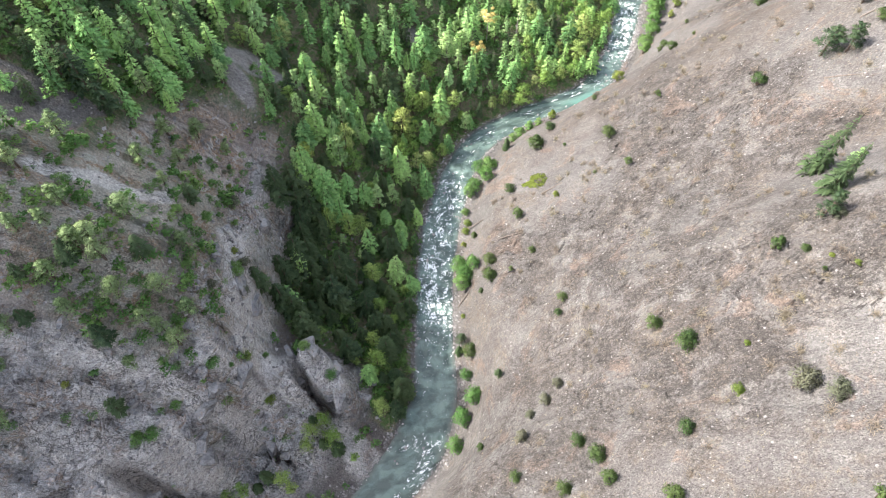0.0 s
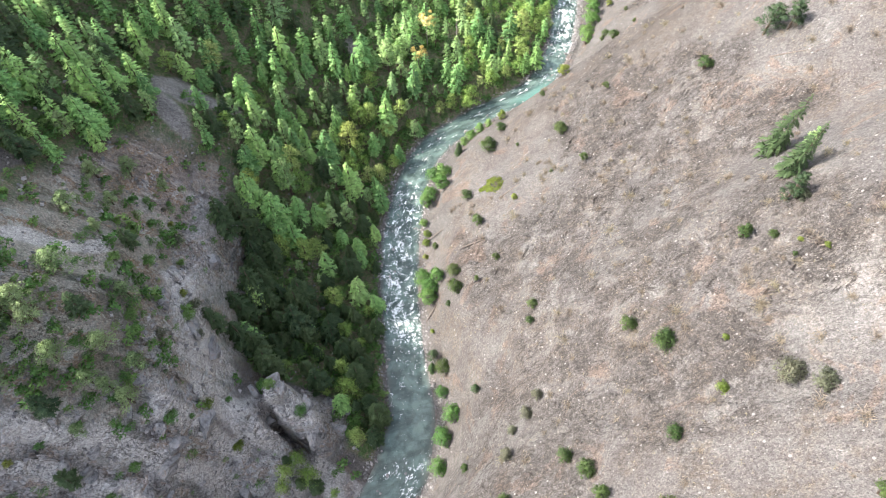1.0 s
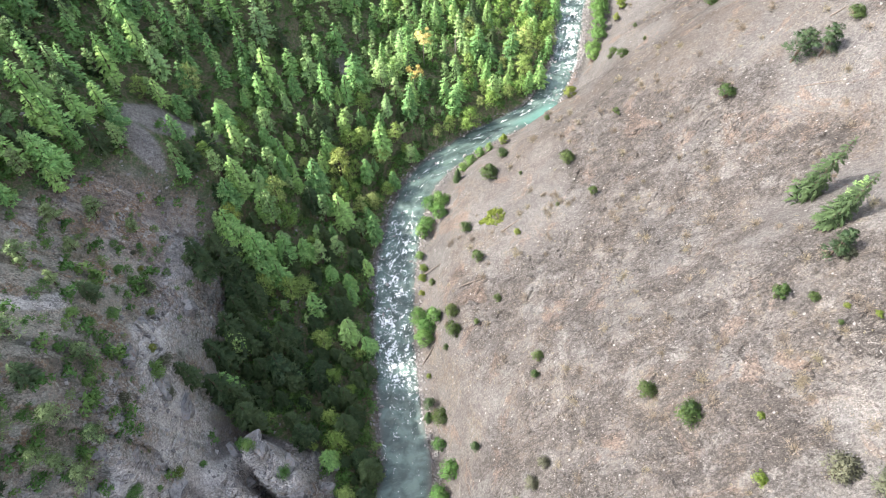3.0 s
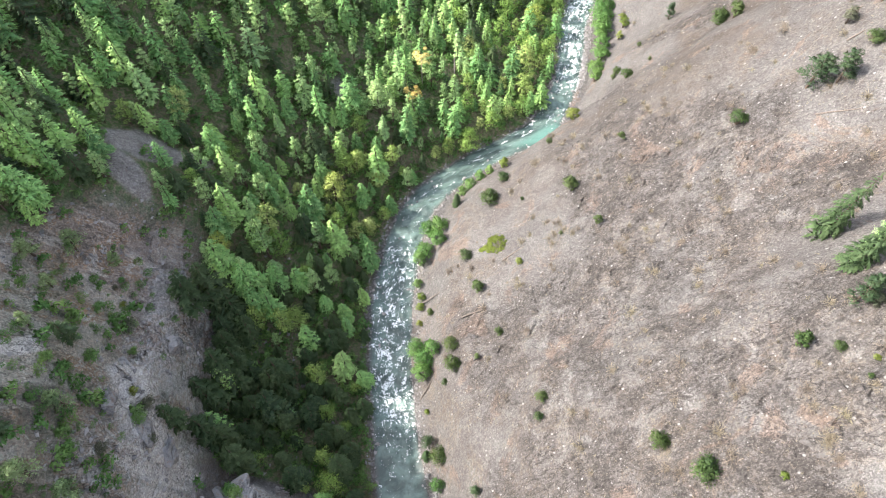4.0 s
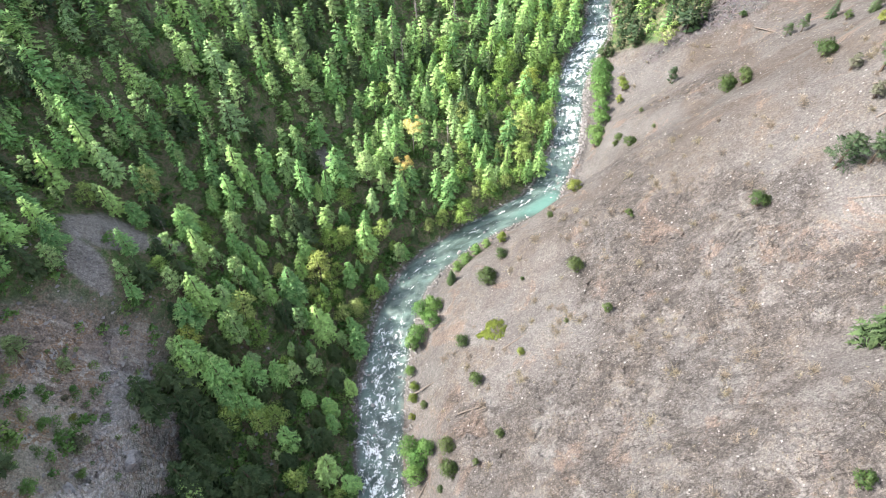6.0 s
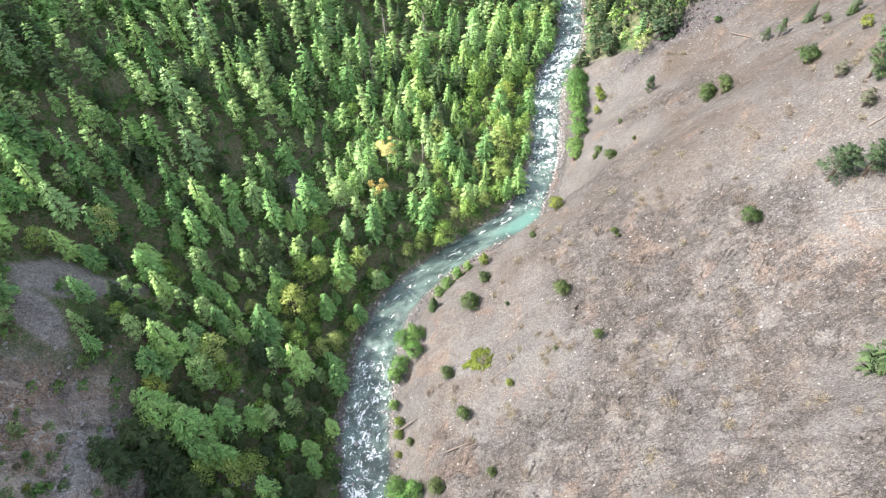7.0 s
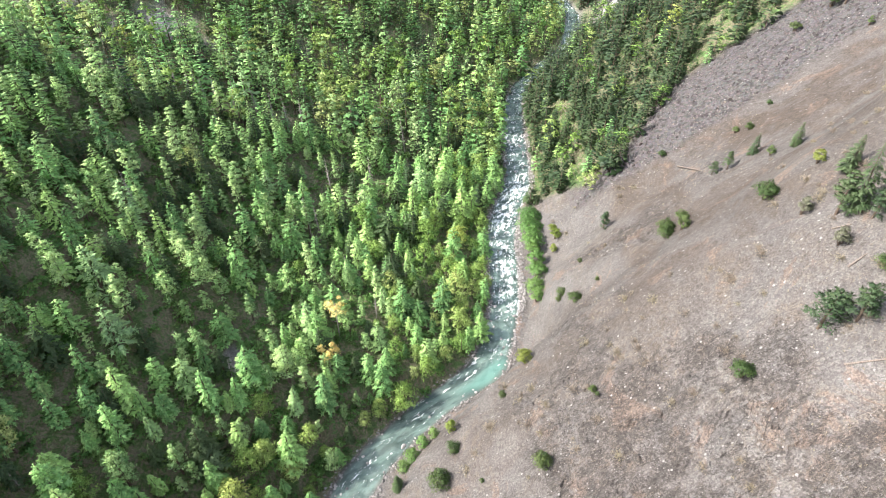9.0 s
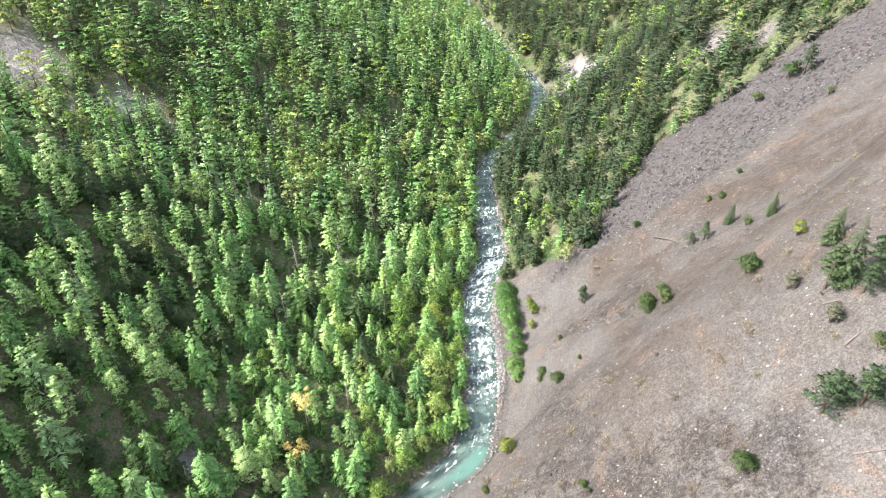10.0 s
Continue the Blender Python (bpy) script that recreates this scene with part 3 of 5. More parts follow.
# Pale washes of dust and gravel down the rocky left side: from, to, half width.
WASHES = ((-113, 72, -101, 68, 2.6), (-101, 68, -85, 65, 2.8), (-85, 65, -75, 62, 2.4), (-112, 60, -98, 56, 2.4), (-98, 56, -85, 51, 2.6), (-77, 121, -70, 96, 2.4), (-71, 88, -56, 76, 3.5),
          (-107, 121, -94, 122, 2.2), (-119, 116, -106, 119, 2.5), (-80, 77, -66, 73, 2.6), (-115, 46, -104, 39, 4.0), (-98, 44, -84, 46, 4.0), (-58, 87, -41, 82, 3.2),
          (-43, 68, -22, 55, 3.6), (-36, 62, -30, 47, 4.0))


def wash_mask(x, y):
    out = np.zeros(x.shape)
    wx, wy = x + 4 * fbm(x, y, 8, 2), y + 4 * fbm(x + 20, y, 8, 2)
    for ax, ay, bx, by, half in WASHES:
        lx, ly = bx - ax, by - ay
        t = np.clip(((wx - ax) * lx + (wy - ay) * ly) / (lx * lx + ly * ly), 0, 1)
        out = np.maximum(out, smooth(half * 1.5, half * 0.9, np.hypot(wx - ax - t * lx, wy - ay - t * ly)))
    return out


def build_ground():
    xs, ys = graded(-2600, -130, 205, 2600, 0.95, 1.10), graded(-1500, 22, 325, 3400, 0.95, 1.07)
    gx, gy = np.meshgrid(xs, ys)
    z = height(gx, gy)
    nx, ny = len(xs), len(ys)
    idx = np.arange(nx * ny).reshape(ny, nx)
    quads = np.stack([idx[:-1, :-1], idx[:-1, 1:], idx[1:, 1:], idx[1:, :-1]], -1).reshape(-1, 4)
    fx, fy = gx.ravel(), gy.ravel()
    d = fx - river_x(fy)
    forest = woods(fx, fy)
    forest = np.clip(forest * 1.25, 0, 1) * (1 - 0.8 * dry_slope(fx, fy) * (d < 0))
    far = smooth(380, 520, fy)
    forest = np.maximum(forest, far * (1 - clearing(fx, fy)) * np.where(d > 0, smooth(-3, 3, tree_line(fx, fy)), 1))
    forest = forest * np.where(d > 0, smooth(2, 9, tree_line(fx, fy)), 1)
    me = mesh_of("ground", np.stack([fx, fy, z.ravel()], -1), quads, GROUND, True,
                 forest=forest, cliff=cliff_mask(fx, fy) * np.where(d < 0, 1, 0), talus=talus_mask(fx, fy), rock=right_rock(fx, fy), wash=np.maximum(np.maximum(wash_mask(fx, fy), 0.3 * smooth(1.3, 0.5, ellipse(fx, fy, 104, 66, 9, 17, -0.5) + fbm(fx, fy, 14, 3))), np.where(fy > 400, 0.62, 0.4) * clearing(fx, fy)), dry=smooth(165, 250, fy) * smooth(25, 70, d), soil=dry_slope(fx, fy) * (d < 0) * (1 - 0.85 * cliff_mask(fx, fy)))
    broken = np.maximum(cliff_mask(fx, fy) * (d < 0), 0.9 * right_rock(fx, fy))[quads[:, 0]] > 0.55      # bare rock keeps its sharp facets
    me.polygons.foreach_set("use_smooth", ~broken)
    tagged(new("ground", me), "steep canyon sides of pinkish gravel, grey rock and forest floor", "ground", kind="structure")


def build_water():
    v = np.concatenate([np.arange(-290, 30, 4.0), np.arange(30, 480, 0.7), np.arange(480, 1000, 3.0)])
    u = np.linspace(-1, 1, 31)
    gu, gv = np.meshgrid(u, v)
    half = river_w(gv) * 1.12
    x, y = river_x(gv) + gu * half, gv
    rapid = np.clip(0.85 + 0.7 * fbm(gv * 0 + 3, gv, 34, 2) + 0.1 * np.sin(gv * 0.11), 0.5, 1.15)
    rapid = rapid * (1 - 0.6 * smooth(66, 74, gv) * smooth(128, 98, gv))
    rapid = np.maximum(rapid, 1.0 * smooth(66, 60, gv) * smooth(50, 56, gv)) * (1 - 0.5 * np.abs(gu) ** 3)
    rapid = rapid * np.where(gv < 62, smooth(-0.2, 0.5, gu + 0.4 * fbm(x, y, 8, 2)), 1)
    rapid = np.where(gv > 255, np.maximum(rapid, 0.72), rapid) + 0.45 * fbm(x, y, 11, 2)
    pool = smooth(247, 252, gv) * smooth(264, 257, gv) * smooth(-0.2, 0.5, gu)
    rapid = rapid * (1 - 0.7 * pool)
    wave = (0.35 + 0.5 * rapid) * (fbm(x, y, 3.0, 3) + 0.6 * fbm(x, y, 1.2, 2))
    z = water_z(gv) + 0.15 + wave
    n, m = gu.shape
    idx = np.arange(n * m).reshape(n, m)
    quads = np.stack([idx[:-1, :-1], idx[:-1, 1:], idx[1:, 1:], idx[1:, :-1]], -1).reshape(-1, 4)
    me = mesh_of("creek", np.stack([x, y, z], -1).reshape(-1, 3), quads, WATER, True, across=gu * half, along=gv * 1.4,
                 rapid=rapid, pool=pool, shallow=smooth(0.70, 0.95, np.abs(gu)) * 0.7)
    tagged(new("creek", me), "turquoise-grey mountain creek with white water over boulders", "creek", kind="structure")


build_ground()
build_water()


# ---------------------------------------------------------------- plants
def tube(points, radii, sides=6):
    """A tapered tube through points, as triangles."""
    pts, rings, faces = [np.asarray(p, float) for p in points], [], []
    for i, (p, r) in enumerate(zip(pts, radii)):
        way = pts[min(i + 1, len(pts) - 1)] - pts[max(i - 1, 0)]
        way = way / (np.linalg.norm(way) + 1e-9)
        side = np.cross(way, (0.31, 0.95, 0.05) if abs(way[1]) < 0.9 else (1, 0, 0))
        side /= np.linalg.norm(side)
        up = np.cross(way, side)
        a = np.arange(sides) * 2 * np.pi / sides
        rings.append(p + r * (np.cos(a)[:, None] * side + np.sin(a)[:, None] * up))
    for i in range(len(pts) - 1):
        for k in range(sides):
            a, b = i * sides + k, i * sides + (k + 1) % sides
            faces += [(a, b, b + sides), (a, b + sides, a + sides)]
    return np.concatenate(rings), np.array(faces)


def joined(pieces):
    verts, faces, base = [], [], 0
    for v, f in pieces:
        verts.append(v)
        faces.append(np.asarray(f) + base)
        base += len(v)
    return np.concatenate(verts), np.concatenate(faces)


def fir_crown(rng, tall, wide, whorls, per, twigs=3, start=0.1, power=0.9, slim=1.0):
    """Whorls of drooping boughs, each with pairs of narrow side twigs and a tip. Returns verts, tris, tip, normals."""
    verts, faces, tips, outs = [], [], [], []
    up = np.array((0, 0, 1.0))
    lop = rng.uniform(0, 6.28)                                   # the side on which the tree grew thinner
    for w in range(whorls):
        u = start + (1 - start) * (w + rng.uniform(-0.4, 0.4)) / whorls
        u = min(max(u, start), 0.985)
        reach = wide * ((1 - u) ** power) * min(1.0, 0.55 + 1.6 * (u - start + 0.12)) + 0.3
        turn = rng.uniform(0, 6.28)
        count = per if u < 0.75 else max(4, per - 2)
        for b in range(count):
            a = turn + 6.283 * b / count + rng.uniform(-0.4, 0.4)
            length = reach * rng.choice((0.55, 0.8, 1.0, 1.2)) * rng.uniform(0.9, 1.1) * (1 - 0.18 * math.cos(a - lop))
            rise = 0.30 * u - 0.32 + rng.uniform(-0.16, 0.16)
            z = tall * u + rng.uniform(-0.45, 0.45)
            out, side = np.array((math.cos(a), math.sin(a), 0)), np.array((-math.sin(a), math.cos(a), 0))
            p0 = np.array((0, 0, z))
            fresh = rng.uniform(0.5, 1.1)
            lit = rng.uniform(0.25, 0.8)

            def along(q):
                return p0 + out * (length * q) + up * ((rise * q - 0.28 * q * q) * length)

            for i in range(twigs):
                q = 0.30 + 0.58 * (i + rng.uniform(0.2, 0.8)) / twigs
                for s in (1, -1):
                    base, half = along(q), length * rng.uniform(0.20, 0.34) / twigs
                    far = length * slim * rng.uniform(0.26, 0.46) * (1.25 - 0.75 * q)
                    end = base + side * (s * far) + out * (far * rng.uniform(0.35, 0.8)) + up * (far * rng.uniform(-0.45, 0.05))
                    face = out * 0.75 + up * lit + side * (0.55 * s) + rng.normal(size=3) * 0.22
                    k = len(verts)
                    verts += [base - out * half, base + out * half, end]
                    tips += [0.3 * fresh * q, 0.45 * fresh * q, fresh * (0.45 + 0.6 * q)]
                    outs += [face - 0.3 * up, face, face + 0.3 * out]
                    faces.append((k, k + 1, k + 2))
            face = out + up * lit + rng.normal(size=3) * 0.2
            k = len(verts)
            base = along(0.66)
            verts += [base + side * (0.13 * length), base - side * (0.13 * length), along(1.06) + up * 0.05 * length]
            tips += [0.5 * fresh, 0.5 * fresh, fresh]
            outs += [face + 0.4 * side, face - 0.4 * side, face]
            faces.append((k, k + 1, k + 2))
    k = len(verts)
    top = np.array((0, 0, tall))
    verts += [top, top + (0.28, 0, -1.5), top + (-0.15, 0.25, -1.5), top + (-0.15, -0.25, -1.5)]
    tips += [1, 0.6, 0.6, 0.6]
    outs += [up, up + (0.8, 0, 0), up + (-0.5, 0.7, 0), up + (-0.5, -0.7, 0)]
    faces += [(k, k + 1, k + 2), (k, k + 2, k + 3), (k, k + 3, k + 1)]
    outs = np.array(outs)
    return np.array(verts), np.array(faces), np.clip(tips, 0, 1), outs / np.linalg.norm(outs, axis=1, keepdims=True)


def clump_crown(rng, centres, sizes, leaves, leaf, flat=0.8):
    """Clumps of small pointed leaf sprays round the given centres. Returns verts, tris, tip, normals."""
    verts, faces, tips, outs = [], [], [], []
    for c, s in zip(centres, sizes):
        fresh = rng.uniform(0.25, 0.95)
        for _ in range(2 * leaves):
            n = rng.normal(size=3)
            n /= np.linalg.norm(n)
            n[2] = abs(n[2]) * 0.75 + n[2] * 0.25
            p = np.asarray(c) + n * s * rng.uniform(0.45, 1.12) * np.array((1, 1, flat))
            a = rng.normal(size=3) + 0.5 * n
            a /= np.linalg.norm(a)
            b = np.cross(n + rng.normal(size=3) * 0.4, a)
            b /= np.linalg.norm(b) + 1e-9
            r = 0.8 * leaf * rng.uniform(0.6, 1.35)
            k = len(verts)
            verts += [p + b * (0.5 * r) - a * (0.5 * r), p - b * (0.5 * r) - a * (0.5 * r), p + a * (1.2 * r)]
            # sprays that point up get a higher tip value and turn paler
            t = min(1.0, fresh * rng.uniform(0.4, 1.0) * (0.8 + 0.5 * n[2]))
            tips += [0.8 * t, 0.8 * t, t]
            outs += [n, n, n]
            faces.append((k, k + 1, k + 2))
    verts = np.array(verts)
    middle = np.mean(np.asarray(centres), axis=0) * (1, 1, 0)
    return verts, np.array(faces), np.array(tips), crown_normals(verts - middle, np.array(outs), 0.35, 0.3)


def pine_crown(rng, tall, wide, count, leaves, leaf):
    centres, sizes = [], []
    for i in range(count):
        u = 0.30 + 0.68 * (i + rng.uniform(0, 1)) / count
        r = wide * (1.1 - u) ** 0.65 * rng.uniform(0.25, 0.95)
        a = i * 2.4 + rng.uniform(-0.4, 0.4)
        centres.append((r * math.cos(a), r * math.sin(a), tall * u - 0.15 * r))
        sizes.append(wide * rng.uniform(0.26, 0.42) * (1.25 - 0.6 * u))
    return clump_crown(rng, centres, sizes, leaves, leaf, 0.6)


def leaf_crown(rng, tall, wide, count, leaves, leaf, low=0.25):
    centres, sizes = [], []
    for i in range(count):
        u = low + (0.97 - low) * (i + rng.uniform(0, 1)) / count
        bulge = math.sin(math.pi * min(1, (u - low) / (1 - low) * 0.8 + 0.2)) ** 0.7
        r = wide * bulge * rng.uniform(0.3, 0.85)
        a = i * 2.4 + rng.uniform(-0.5, 0.5)
        centres.append((r * math.cos(a), r * math.sin(a), tall * u))
        sizes.append(wide * rng.uniform(0.28, 0.46))
    return clump_crown(rng, centres, sizes, leaves, leaf, 0.85)


def trunk_of(rng, tall, radius, limbs=0, reach=2.0, low=0.3):
    bend = rng.uniform(-0.25, 0.25, 2)
    pieces = [tube([(0, 0, -1.2), (0, 0, tall * 0.35), (bend[0], bend[1], tall * 0.7), (bend[0] * 0.4, bend[1] * 0.4, tall * 0.98)], [radius * 1.25, radius * 0.85, radius * 0.5, 0.03], 6)]
    for i in range(limbs):
        u = low + (0.92 - low) * i / limbs
        a = i * 2.4 + rng.uniform(-0.5, 0.5)
        l = reach * (1.15 - u) * rng.uniform(0.7, 1.1)
        pieces.append(tube([(0, 0, tall * u), (l * math.cos(a), l * math.sin(a), tall * u + l * 0.35)], [radius * 0.3, 0.03], 4))
    return joined(pieces)


SPECIES = {}     # kind -> list of (trunk arrays, crown arrays, material, bark, nominal height)


def species(kind, foliage, bark, tall, makers):
    SPECIES[kind] = [(t, c, foliage, bark, tall) for t, c in makers]


rng = np.random.RandomState(11)
species("fir", FIR, BARK, 20.0, [(trunk_of(rng, 20, 0.32), fir_crown(rng, 20, w, n, p, 3, s, q)) for w, n, p, s, q in
                                 ((3.4, 20, 8, 0.08, 0.70), (3.0, 20, 8, 0.10, 0.60), (3.9, 19, 9, 0.06, 0.78), (2.6, 21, 8, 0.12, 0.55), (3.4, 19, 9, 0.12, 0.52))])
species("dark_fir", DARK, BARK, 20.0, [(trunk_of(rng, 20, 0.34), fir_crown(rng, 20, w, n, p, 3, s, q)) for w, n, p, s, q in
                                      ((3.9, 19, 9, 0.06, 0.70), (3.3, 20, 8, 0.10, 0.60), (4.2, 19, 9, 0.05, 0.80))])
species("pine", PINE, BARK, 20.0, [(trunk_of(rng, 20, 0.34, 7, 2.4), pine_crown(rng, 20, w, n, 32, 0.36)) for w, n in ((3.2, 24), (3.8, 24), (2.7, 24))])
species("broadleaf", LEAF, BARK, 15.0, [(trunk_of(rng, 15, 0.28, 7, 3.0), leaf_crown(rng, 15, w, n, 34, 0.34)) for w, n in ((3.6, 20), (4.2, 22), (3.0, 18))])
species("far_fir", FIR, BARK, 20.0, [(trunk_of(rng, 20, 0.3), fir_crown(rng, 20, w, n, p, 1, 0.1, q, 1.5)) for w, n, p, q in ((3.4, 11, 5, 0.75), (2.9, 11, 5, 0.65), (3.9, 10, 5, 0.8))])
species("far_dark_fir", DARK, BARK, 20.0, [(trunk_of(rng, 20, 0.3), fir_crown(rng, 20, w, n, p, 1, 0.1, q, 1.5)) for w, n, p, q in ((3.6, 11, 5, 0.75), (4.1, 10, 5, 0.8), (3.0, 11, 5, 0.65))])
species("mid_fir", FIR, BARK, 20.0, [(trunk_of(rng, 20, 0.3), fir_crown(rng, 20, w, n, p, 3, 0.1, q)) for w, n, p, q in ((3.5, 16, 7, 0.66), (3.0, 16, 7, 0.56), (3.9, 15, 7, 0.75), (3.3, 16, 7, 0.52))])
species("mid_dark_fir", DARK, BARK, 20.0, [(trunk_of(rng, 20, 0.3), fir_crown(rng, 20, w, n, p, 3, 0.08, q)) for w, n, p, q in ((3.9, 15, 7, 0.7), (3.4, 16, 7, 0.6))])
species("mid_pine", PINE, BARK, 20.0, [(trunk_of(rng, 20, 0.3), pine_crown(rng, 20, w, 20, 18, 0.48)) for w in (3.2, 3.8, 2.8)])
species("mid_broadleaf", LEAF, BARK, 15.0, [(trunk_of(rng, 15, 0.3), leaf_crown(rng, 15, w, 18, 20, 0.46)) for w in (3.6, 4.2)])
species("lone_fir", DARK, BARK, 20.0, [(trunk_of(rng, 20, 0.34), fir_crown(rng, 20, w, 27, 10, 4, 0.05, q, 0.9)) for w, q in ((3.9, 0.75), (3.4, 0.68), (4.2, 0.8))])
species("broad_fir", DARK, BARK, 16.0, [(trunk_of(rng, 16, 0.3, 7, 3.0), pine_crown(rng, 16, w, n, 46, 0.34)) for w, n in ((4.0, 28), (4.6, 28), (3.5, 28))])
species("juniper", JUNIPER, BARK, 16.0, [(trunk_of(rng, 16, 0.3, 7, 3.0), pine_crown(rng, 16, w, n, 40, 0.34)) for w, n in ((4.0, 24), (4.6, 24), (3.5, 24))])
SPECIES["mid_juniper"] = SPECIES["juniper"]
species("far_pine", PINE, BARK, 20.0, [(trunk_of(rng, 20, 0.3), pine_crown(rng, 20, w, 11, 8, 0.8)) for w in (3.2, 3.8, 2.8)])
species("far_broadleaf", LEAF, BARK, 15.0, [(trunk_of(rng, 15, 0.3), leaf_crown(rng, 15, w, 11, 8, 0.76)) for w in (3.6, 4.2)])


for kind in SPECIES:                       # far crowns self-shadow less, so their tip colour is darkened instead
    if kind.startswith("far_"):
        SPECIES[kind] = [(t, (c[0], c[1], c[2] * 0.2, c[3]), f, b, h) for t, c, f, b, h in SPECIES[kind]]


def snag_tree(rng, tall):
    pieces = [tube([(0, 0, -1), (0.1, 0, tall * 0.5), (0, 0.1, tall)], [0.3, 0.2, 0.03], 5)]
    for i in range(46):
        u = rng.uniform(0.2, 0.97)
        a, l = rng.uniform(0, 6.28), 2.4 * (1.05 - u) * rng.uniform(0.5, 1.1) + 0.2
        tip = (l * math.cos(a), l * math.sin(a), tall * u + l * rng.uniform(-0.35, 0.2))
        pieces.append(tube([(0, 0, tall * u), tip], [0.09, 0.03], 3))
    return joined(pieces)


def prototype(kind, name, label, category, group, variant, low=None):
    trunk, crown, foliage, bark, tall = SPECIES[kind][variant]
    root = new(name)
    tagged(root, label, category, group)
    child("trunk", mesh_of("trunk", *trunk, bark, True), root)
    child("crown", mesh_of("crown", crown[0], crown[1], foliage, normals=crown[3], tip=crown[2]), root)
    return root


LABELS = {"fir": ("fir_tree", "tall green fir with drooping boughs in the forest", "fir tree", "forest firs"),
          "dark_fir": ("dark_fir_tree", "dark green fir with dense broad boughs", "fir tree", "dark firs"),
          "pine": ("pine_tree", "grey-green pine with an open rounded crown", "pine tree", "forest pines"),
          "broad_fir": ("broad_fir_tree", "bushy dark green conifer standing on the gravel slope", "fir tree", "broad firs"),
          "lone_fir": ("lone_fir_tree", "dark green fir standing alone on the gravel slope", "fir tree", "lone firs"),
          "juniper": ("slope_pine", "bushy dark green pine on the dry rocky slope", "pine tree", "slope pines"),
          "broadleaf": ("broadleaf_tree", "light green broadleaf tree among the firs", "broadleaf tree", "forest broadleaf trees")}
PROTOTYPES = {}
used = set()


def plant(kind, x, y, tall, wide=1.0, variant=0, lean=0.0, sink=0.15):
    """One tree as a thing of its own."""
    name, label, category, group = LABELS[kind]
    nominal = SPECIES[kind][variant][4]
    z = float(height(np.array([x]), np.array([y]))[0]) - sink
    s = tall / nominal
    m = pose(x, y, z, lean * 0.5, lean, random.uniform(0, 360)) @ Matrix.Diagonal((s * wide, s * wide, s, 1))
    key = (kind, variant)
    if key not in PROTOTYPES:
        PROTOTYPES[key] = prototype(kind, name, label, category, group, variant)
        PROTOTYPES[key].matrix_basis = m
        return PROTOTYPES[key]
    src = PROTOTYPES[key]
    made = copy_thing(src, m)
    made.matrix_basis = m
    return made


def stuff(name, label, category, entries):
    """Many plants in one mesh: entries are (kind, variant, x, y, tall, wide)."""
    groups, boles = {}, []
    for e in entries:
        groups.setdefault(SPECIES[e[0]][0][2].name, []).append(e)
    for key, rows in groups.items():
        verts, faces, tips, tints, outs, base = [], [], [], [], [], 0
        zs = height(np.array([r[2] for r in rows]), np.array([r[3] for r in rows]))
        r2 = np.random.RandomState(len(rows))
        for (kind, variant, x, y, tall, wide), z in zip(rows, zs):
            trunk, crown, foliage, bark, nominal = SPECIES[kind][variant]
            a, s = r2.uniform(0, 6.283), tall / nominal
            c, q = math.cos(a), math.sin(a)
            v = crown[0] * (s * wide, s * wide, s)
            v = np.stack([v[:, 0] * c - v[:, 1] * q + x, v[:, 0] * q + v[:, 1] * c + y, v[:, 2] + z - 0.15], -1)
            verts.append(v)
            m = crown[3]
            outs.append(np.stack([m[:, 0] * c - m[:, 1] * q, m[:, 0] * q + m[:, 1] * c, m[:, 2]], -1))
            faces.append(crown[1] + base)
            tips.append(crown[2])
            tints.append(np.full(len(v), r2.uniform()))
            base += len(v)
        if SPECIES[rows[0][0]][0][0] is not None:
            boles += [(r[2], r[3], z, r[4]) for r, z in zip(rows, zs)]
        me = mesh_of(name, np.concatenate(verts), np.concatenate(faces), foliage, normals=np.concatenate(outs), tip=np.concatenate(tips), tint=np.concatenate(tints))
        tagged(new(name, me), label, category, kind="stuff")
    if boles:
        b = np.array(boles)
        ring = np.array([(1, 0, 0), (0, 1, 0), (-1, 0, 0), (0, -1, 0), (0, 0, 1)], float)
        pts = ring[None] * np.stack([b[:, 3] * 0.017, b[:, 3] * 0.017, b[:, 3] * 0.95], -1)[:, None] + (b[:, :3] - (0, 0, 0.5))[:, None]
        tri = np.array([(0, 1, 4), (1, 2, 4), (2, 3, 4), (3, 0, 4)])
        tagged(new(name + "_trunks", mesh_of(name + "_trunks", pts.reshape(-1, 3), (tri[None] + 5 * np.arange(len(b))[:, None, None]).reshape(-1, 3), BARK)),
               "brown trunks of the " + name.replace("_", " "), "tree trunks", kind="stuff")


def scatter(rng, x0, x1, y0, y1, step):
    xs, ys = np.meshgrid(np.arange(x0, x1, step), np.arange(y0, y1, step * 0.9))
    xs = xs + (np.arange(xs.shape[0]) % 2)[:, None] * step * 0.5
    x = (xs + rng.uniform(-0.42, 0.42, xs.shape) * step).ravel()
    y = (ys + rng.uniform(-0.42, 0.42, ys.shape) * step).ravel()
    return x, y


